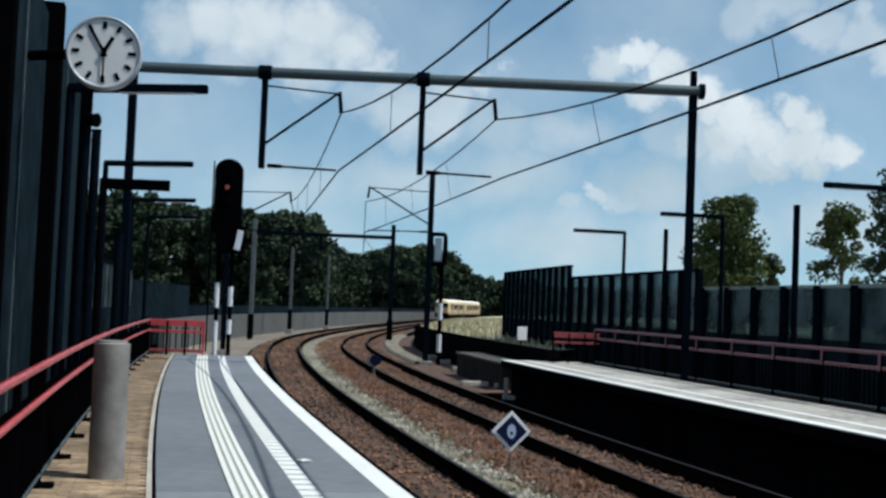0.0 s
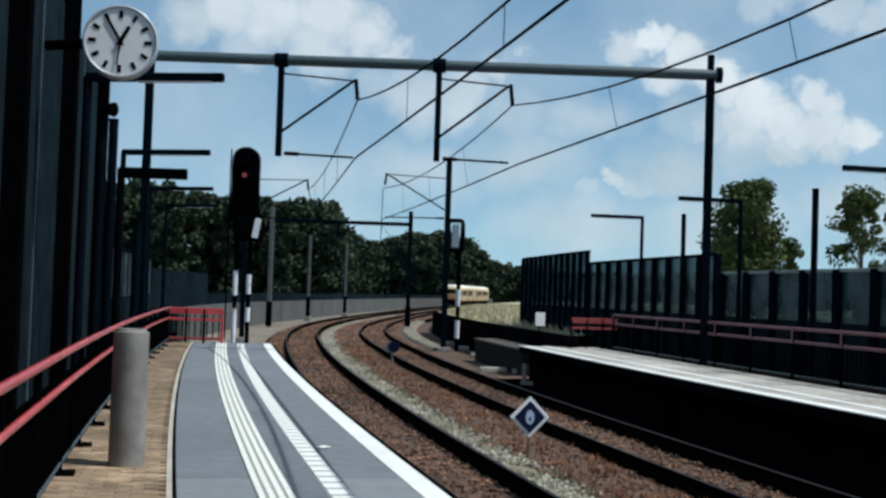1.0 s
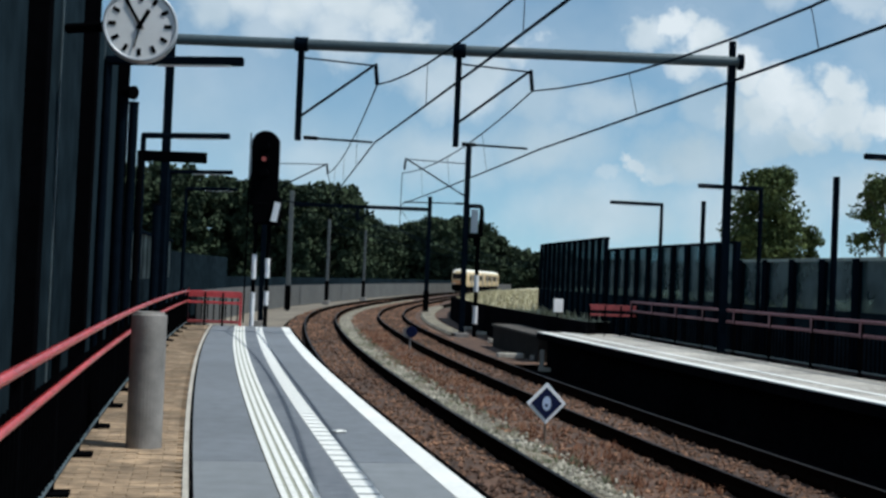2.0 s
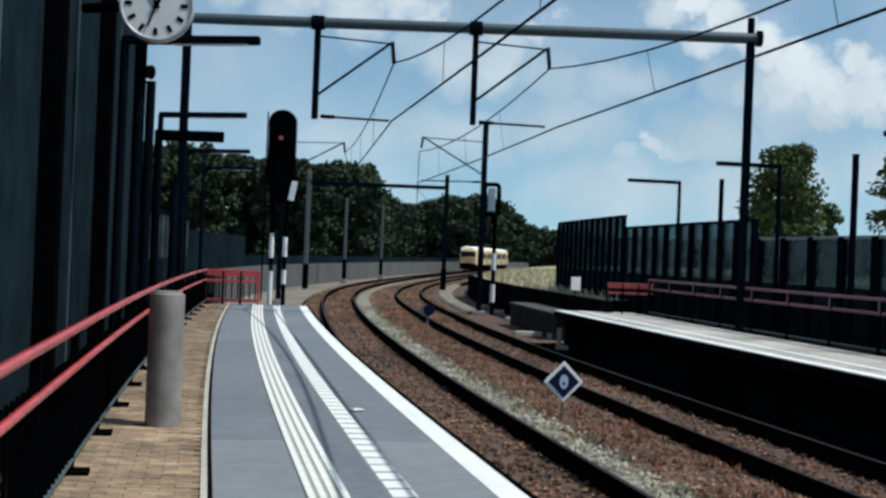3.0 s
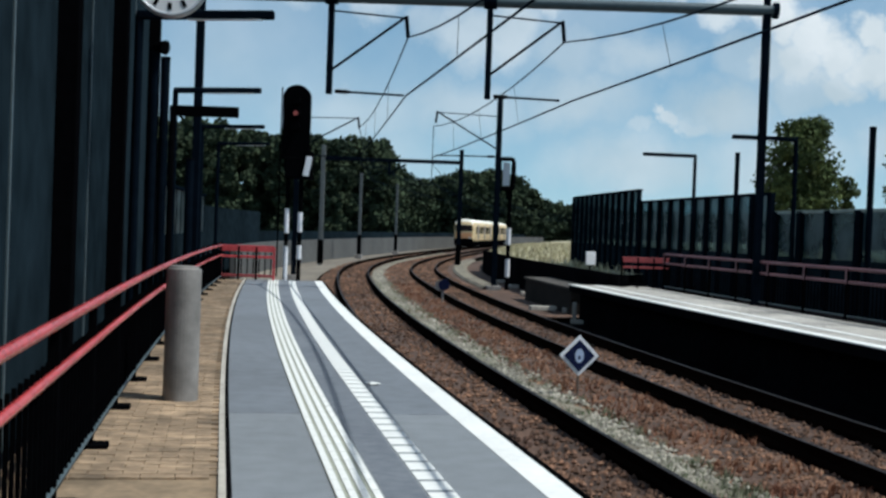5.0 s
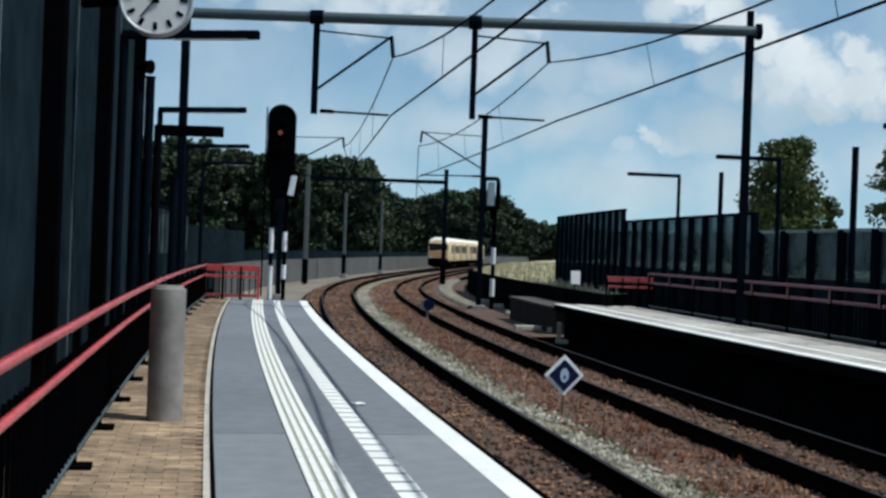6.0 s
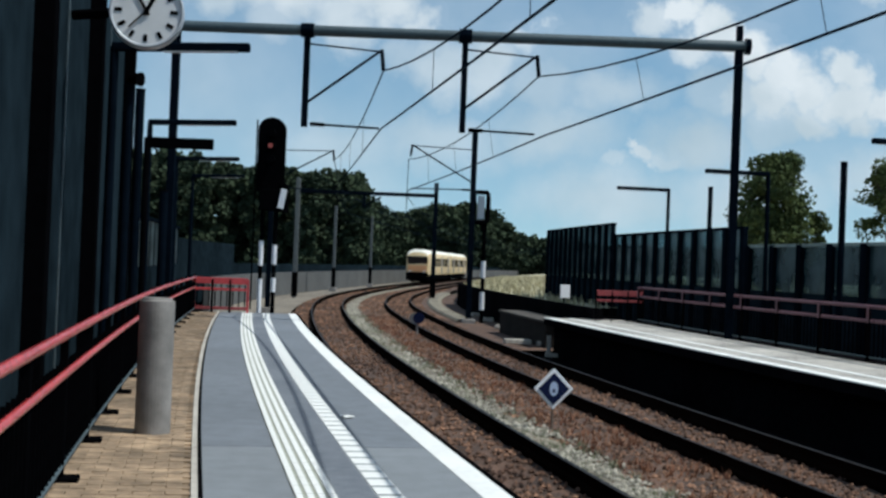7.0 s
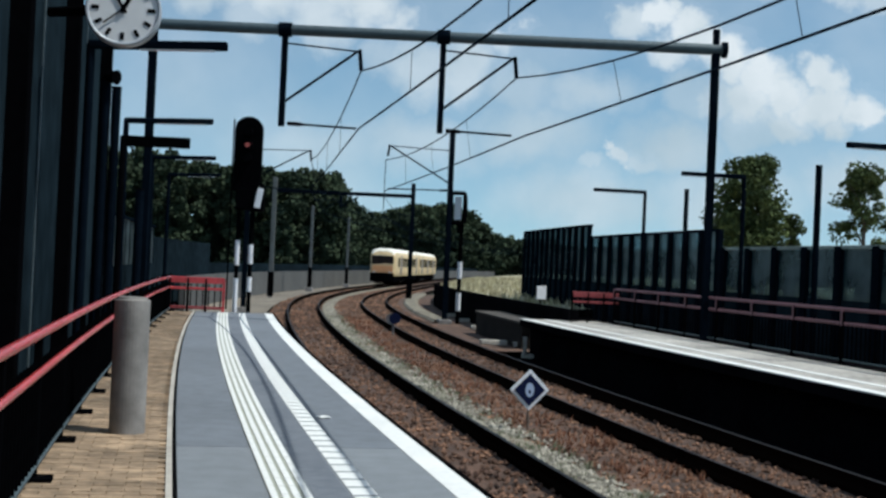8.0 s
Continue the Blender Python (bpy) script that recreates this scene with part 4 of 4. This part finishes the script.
# ------------------------------------------------------------ train
def car(t, y0, length, front):
    """One carriage, from y0 backwards along +y; rail top at z = 0."""
    prof = [(-1.36, .95), (-1.4, 1.2), (-1.4, 3.05), (-1.30, 3.45), (-1.05, 3.72), (-.5, 3.88), (.5, 3.88), (1.05, 3.72), (1.30, 3.45), (1.4, 3.05), (1.4, 1.2), (1.36, .95)]
    body = bmesh.new()
    ys = [(y0 + (0 if not front else .9), 1.0, 0), (y0 + length, 1.0, 0)]
    if front:
        ys = [(y0, .86, -.35), (y0 + .35, .95, -.15), (y0 + 1.1, 1.0, 0)] + [(y0 + length, 1.0, 0)]
    rings = []
    for y, s, dz in ys:
        ring = []
        for x, z in prof:
            lean = 0.0
            if front and y < y0 + 1 and z > 2.2:
                lean = (z - 2.2) * .38 * (1 - (y - y0))
            ring.append(body.verts.new((x * s, y + lean, z + dz * max(0, (z - 2.6) / 1.3))))
        rings.append(ring)
    n = len(prof)
    for a, b in zip(rings, rings[1:]):
        for i in range(n):
            j = (i + 1) % n
            f = body.faces.new((a[i], a[j], b[j], b[i]))
            if 3 <= i <= 7:
                f.material_index = 1
    body.faces.new(rings[0])
    body.faces.new(rings[-1][::-1])
    c = part("carriage", body, [M_YELLOW, M_ROOF], t, "yellow carriage body with a pale roof")
    part("underframe", cbox((2.5, length - 1.0, .62), pose(0, y0 + length / 2 + .1, .62), .05), M_BLACK, c, "black underframe")
    for yy in (y0 + 3.4, y0 + length - 3.2):
        part("bogie", cbox((2.2, 3.0, .62), pose(0, yy, .44), .1), M_BLACK, c)
        for dy in (-1.2, 1.2):
            for sx in (-.76, .76):
                part("wheel", ctube((sx - .06, yy + dy, .43), (sx + .06, yy + dy, .43), .43, None, 20), M_RAIL, c)
    for sx in (-1, 1):
        k = 0
        yy = y0 + (3.6 if front else 2.0)
        while yy < y0 + length - 2:
            door = k % 4 == 1
            if door:
                part("door", cbox((.04, 1.35, 2.05), pose(sx * 1.395, yy, 2.1), .01), M_GLASSBLUE, c, "dark blue door leaf")
            else:
                part("window", cbox((.04, 1.7, 1.0), pose(sx * 1.393, yy, 2.42), .01), M_GLASS, c)
            yy += 2.15
            k += 1
    if front:
        part("windscreen", cbox((2.34, .12, .98), pose(0, y0 + .14, 2.62, 20, 0, 0), .04), M_GLASS, c, "black windscreen band")
        part("front_apron", cbox((2.5, .25, .95), pose(0, y0 - .02, .78), .06), M_BLACK, c, "black front apron")
        part("front_band", cbox((2.2, .06, .75), pose(0, y0 - .01, 1.65), .03), M_ORANGE, c, "orange-yellow front band")
        for sx in (-.85, .85):
            part("headlight", ctube((sx, y0 - .06, 1.35), (sx, y0 - .03, 1.35), .11, None, 16), M_SIGNWHITE, c, "pale headlight")
        part("coupler", ctube((0, y0 - .5, .95), (0, y0, .95), .14, None, 12), M_BLACK, c)


M_GLASSBLUE = mat("door_blue", (0.03, 0.04, 0.09), 0.4, 0, 0.2, 2)
M_ORANGE = mat("front_orange", (0.62, 0.30, 0.13), 0.5, 0, 0.1, 2)
train = thing("train", Matrix(), "yellow passenger train approaching round the bend", "train")
for i in range(2):
    car(train, i * 26.6, 26.0, i == 0)


# ------------------------------------------------------------ stones, weeds and paving pieces
M_PALESTONE = mat("pale_stone", (0.16, 0.145, 0.11), 0.95, 0, 0.3, 4, 0.3, 60, (0.42, 0.39, 0.32))
by_island(M_PALESTONE, .5, 1.4)


def stones():
    rnd = random.Random(9)
    verts, faces = [], []

    def stone(p, s):
        i = len(verts)
        r = [rnd.uniform(.6, 1.2) for _ in range(6)]
        a = rnd.uniform(0, 6.3)
        c, sn = math.cos(a), math.sin(a)
        for k, (x, y, z) in enumerate(((1, 0, 0), (0, 1, 0), (-1, 0, 0), (0, -1, 0), (0, 0, .8), (0, 0, -.8))):
            x, y, z = x * r[k] * s, y * r[k] * s, z * r[k] * s
            verts.append((p.x + x * c - y * sn, p.y + x * sn + y * c, p.z + z))
        for f in ((0, 1, 4), (1, 2, 4), (2, 3, 4), (3, 0, 4), (1, 0, 5), (2, 1, 5), (3, 2, 5), (0, 3, 5)):
            faces.append([i + k for k in f])

    for _ in range(15000):
        u = 11 + 45 * rnd.random() ** 1.6
        o = rnd.uniform(-1.4, 4.95)
        if min(abs(o - c) for c in (-.7525, .7525, SPACING - .7525, SPACING + .7525)) < .08:
            continue
        stone(at(u, o, RAIL_Z - .222 + .03 * noise.noise((o * 3, u * 3, 0))), rnd.uniform(.022, .055))
    for _ in range(11000):
        u, o = rnd.uniform(48, 125), rnd.uniform(-1.6, 5.4)
        if min(abs(o - c) for c in (-.7525, .7525, SPACING - .7525, SPACING + .7525)) < .1 or .9 < o < 1.6:
            continue
        stone(at(u, o, RAIL_Z - .222), rnd.uniform(.04, .085))
    me = bpy.data.meshes.new("ballast_stones")
    me.from_pydata(verts, [], faces)
    me.materials.append(M_STONE)
    tagged(new("ballast_stones", me), "loose rust-brown ballast stones between the rails", "ballast", kind="stuff")
    verts.clear()
    faces.clear()
    for _ in range(6500):
        u = 11 + 60 * rnd.random() ** 1.5
        o = 1.25 + rnd.gauss(0, .2)
        if o < .95 or noise.noise((u * .7, o * 2, 5)) < -.25:
            continue
        stone(at(u, o, RAIL_Z - .185), rnd.uniform(.02, .055))
    me = bpy.data.meshes.new("pale_stones")
    me.from_pydata(verts, [], faces)
    me.materials.append(M_PALESTONE)
    tagged(new("pale_stones", me), "pale grey stones in a strip beside the inner rail", "gravel", kind="stuff")


stones()


def weeds():
    rnd = random.Random(21)
    for nm, mt, o0, o1, count, label in (("dry_weeds", M_DRYWEED, 1.7, 2.9, 1500, "dry red-brown weeds between the tracks"), ("green_weeds", M_WEED, .95, 1.75, 1100, "grey-green weeds along the gravel strip")):
        verts, faces = [], []
        for _ in range(count):
            u = 12 + 44 * rnd.random() ** 1.4
            if noise.noise((u * .8, 0, 3 if nm[0] == "d" else 9)) < -.1:
                continue
            p = at(u, rnd.uniform(o0, o1), RAIL_Z - .23)
            for _ in range(5):
                a, l, w = rnd.uniform(0, 6.3), rnd.uniform(.05, .16), .012
                q = Vector((math.cos(a), math.sin(a), 0))
                i = len(verts)
                verts.extend([p - q.yxz * w, p + q.yxz * w, p + q * l * .5 + Vector((0, 0, l)), ])
                faces.append((i, i + 1, i + 2))
        me = bpy.data.meshes.new(nm)
        me.from_pydata([tuple(v) for v in verts], [], faces)
        me.materials.append(mt)
        tagged(new(nm, me), label, "weeds", kind="stuff")


def bank_grass():
    rnd = random.Random(31)
    verts, faces = [], []
    for _ in range(9000):
        u, o = rnd.uniform(46, 150), 8.1 + 26 * rnd.random() ** 1.5
        z = float(np.interp(o, [8.0, 9.6, 16, 40], [-.2, .1, .4, .6]))
        p = at(u, o, z - .02)
        for _ in range(2):
            a, l = rnd.uniform(0, 6.3), rnd.uniform(.12, .4)
            q = Vector((math.cos(a), math.sin(a), 0))
            s = Vector((-q.y, q.x, 0)) * .05
            i = len(verts)
            verts.extend([tuple(p - s), tuple(p + s), tuple(p + q * l * .4 + Vector((0, 0, l)))])
            faces.append((i, i + 1, i + 2))
    me = bpy.data.meshes.new("bank_grass")
    me.from_pydata(verts, [], faces)
    me.materials.append(M_BANKGRASS)
    tagged(new("bank_grass", me), "dry yellow-green grass tufts on the bank", "grass", kind="stuff")


M_BANKGRASS = mat("bank_grass", (0.24, 0.22, 0.11), 0.95, 0, 0.3, 2, 0, 6, (0.52, 0.46, 0.32))
by_island(M_BANKGRASS, .6, 1.4)
bank_grass()

M_DRYWEED = mat("dry_weed", (0.16, 0.055, 0.03), 0.9, 0, 0.3, 6, 0, 6, (0.30, 0.15, 0.08))
M_WEED = mat("weed", (0.10, 0.12, 0.06), 0.9, 0, 0.3, 6, 0, 6, (0.24, 0.25, 0.17))
weeds()


def varied(m):
    """Let single pieces differ a little in tone."""
    nt = m.node_tree
    b = nt.nodes["Principled BSDF"]
    src = b.inputs["Base Color"].links[0].from_socket
    info, hsv, ra = nt.nodes.new("ShaderNodeObjectInfo"), nt.nodes.new("ShaderNodeHueSaturation"), nt.nodes.new("ShaderNodeMapRange")
    ra.inputs["To Min"].default_value, ra.inputs["To Max"].default_value = .8, 1.2
    nt.links.new(info.outputs["Random"], ra.inputs["Value"])
    nt.links.new(ra.outputs[0], hsv.inputs["Value"])
    nt.links.new(src, hsv.inputs["Color"])
    nt.links.new(hsv.outputs[0], b.inputs["Base Color"])


varied(M_BRICK)


def markings():
    guide = thing("tactile_strip", Matrix(), "white ribbed tactile guide strip set in the platform", "tactile strip", kind="structure")
    line = thing("block_line", Matrix(), "white line of separate blocks on the platform", "marking", kind="structure")
    bm = cbox((.28, .301, .008), pose(0, 0, .004))
    for x in (-.112, -.037, .037, .112):
        box(bm, (.046, .301, .006), pose(x, 0, .011))
    ribbed = mesh_of("tactile_tile", bm, M_TACTILE)
    ribbed.materials.append(M_WHITE)
    for p in ribbed.polygons:
        if p.center.z > .009:
            p.material_index = 1
    block = mesh_of("block", cbox((.175, .245, .006), pose(0, 0, .003), .002), M_WHITE)
    u = -6.0
    while u < PU1 - .2:
        for o, me, nm, par in ((-2.99, ribbed, "tactile_tile", guide), (-2.48, block, "block", line)):
            ob = new(nm, me)
            ob.parent = par
            ob.matrix_basis = Matrix.Translation(at(u, o, 0)) @ pose(0, 0, 0, 0, 0, along(u))
        u += .3


markings()


def paving_bricks():
    paving = bpy.data.objects["paving"]
    rnd = random.Random(3)
    me = mesh_of("brick", cbox((.205, .098, .03), pose(0, 0, -.012), .004), M_BRICK)
    verts, faces = [], []
    corners = [Vector((x * .1025, y * .049, z * .015 - .012)) for x in (-1, 1) for y in (-1, 1) for z in (-1, 1)]
    n, u, row = 0, 8.4, 0
    while u < PU1 - .2:
        o = BACK + .12 + (.1 if row % 2 else 0)
        while o < -3.79:
            m = Matrix.Translation(at(u, o, rnd.uniform(-.004, .003))) @ pose(0, 0, 0, rnd.uniform(-1, 1), rnd.uniform(-1, 1), along(u) + rnd.uniform(-1, 1))
            if n < 300:
                ob = new("brick", me)
                ob.parent = paving
                ob.matrix_basis = m
            else:
                i = len(verts)
                verts.extend(tuple(m @ c) for c in corners)
                faces.extend([i + k for k in f] for f in ((0, 1, 3, 2), (4, 6, 7, 5), (0, 4, 5, 1), (2, 3, 7, 6), (1, 5, 7, 3)))
            n += 1
            o += .212
        u += .105
        row += 1
    me = bpy.data.meshes.new("brick_rest")
    me.from_pydata(verts, [], faces)
    me.materials.append(M_BRICK)
    ob = new("brick_rest", me)
    ob.parent = paving
    tagged(ob, kind="stuff")


paving_bricks()


def slabs():
    for (x, y), w, d, r in SLABS:
        t = thing("concrete_slab", Matrix.Translation((x, y, -1.0)) @ pose(0, 0, 0, 0, 0, r), "loose pale concrete slab on the ballast shoulder", "slab", "loose slabs")
        part("slab", cbox((w, d, .16), pose(0, 0, .06), .02), M_KERB, t)


SLABS = [((1.26, 41.04), 0.9, 0.35, 10), ((0.34, 56.56), 0.5, 0.4, 0), ((-0.3, 61.66), 0.4, 0.4, 20), ((0.9, 50.37), 0.6, 0.3, 5), ((2.09, 40.4), 0.4, 0.25, 0)]
slabs()
litter = thing("paper_scrap", Matrix.Translation((-1.30, 12.22, .006)) @ pose(0, 0, 0, 0, 0, 30), "crumpled white paper scrap on the platform", "litter")
bm = bmesh.new()
bmesh.ops.create_grid(bm, x_segments=6, y_segments=6, size=.06)
for v in bm.verts:
    v.co.z = .008 + .02 * abs(noise.noise(v.co * 40))
bmesh.ops.solidify(bm, geom=bm.faces[:], thickness=.003)
part("sheet", bm, M_WHITE, litter)
far_end = thing("platform_end_post", Matrix.Translation(at(37.0, 6.3, -1.2)), "pale concrete upright at the far platform end", "post")
part("upright", cbox((.12, .2, .6), pose(0, 0, .36), .01), M_KERB, far_end)
part("foot", cbox((.5, .3, .12), pose(.15, 0, .06), .01), M_KERB, far_end)


def white_board():
    p = at(station(8.45, 45.5), 8.45)
    t = thing("small_board", Matrix.Translation((p.x, p.y, 0)) @ pose(0, 0, 0, 0, 0, 30), "small white board on a short post by the barrier", "sign")
    part("post", ctube((0, 0, -1.2), (0, 0, .6), .03), M_BLACK, t)
    part("board", cbox((.42, .04, .5), pose(0, -.04, .72), .01), M_SIGNWHITE, t)


white_board()



def motions():
    """The train runs in along the first track, slowing as it comes."""
    way = [(0.0, 236), (1.5, 213), (3.0, 192), (4.0, 178.5), (5.5, 159), (6.0, 152.7), (7.0, 140.5), (8.0, 129)]
    run = []
    for t, y in way:
        a, b = at(y, 0, RAIL_Z), at(y + 50, 0, RAIL_Z)
        run.append((t, Matrix.Translation(a) @ pose(0, 0, 0, 0, 0, -math.degrees(math.atan2(b.x - a.x, b.y - a.y)))))
    walk(train, run)
    hand, dial = CLOCK_HAND[0]
    walk(hand, [(float(k), dial @ Matrix.Rotation(-radians(180 + 6.3 * k), 4, "Z")) for k in range(9)])


motions()
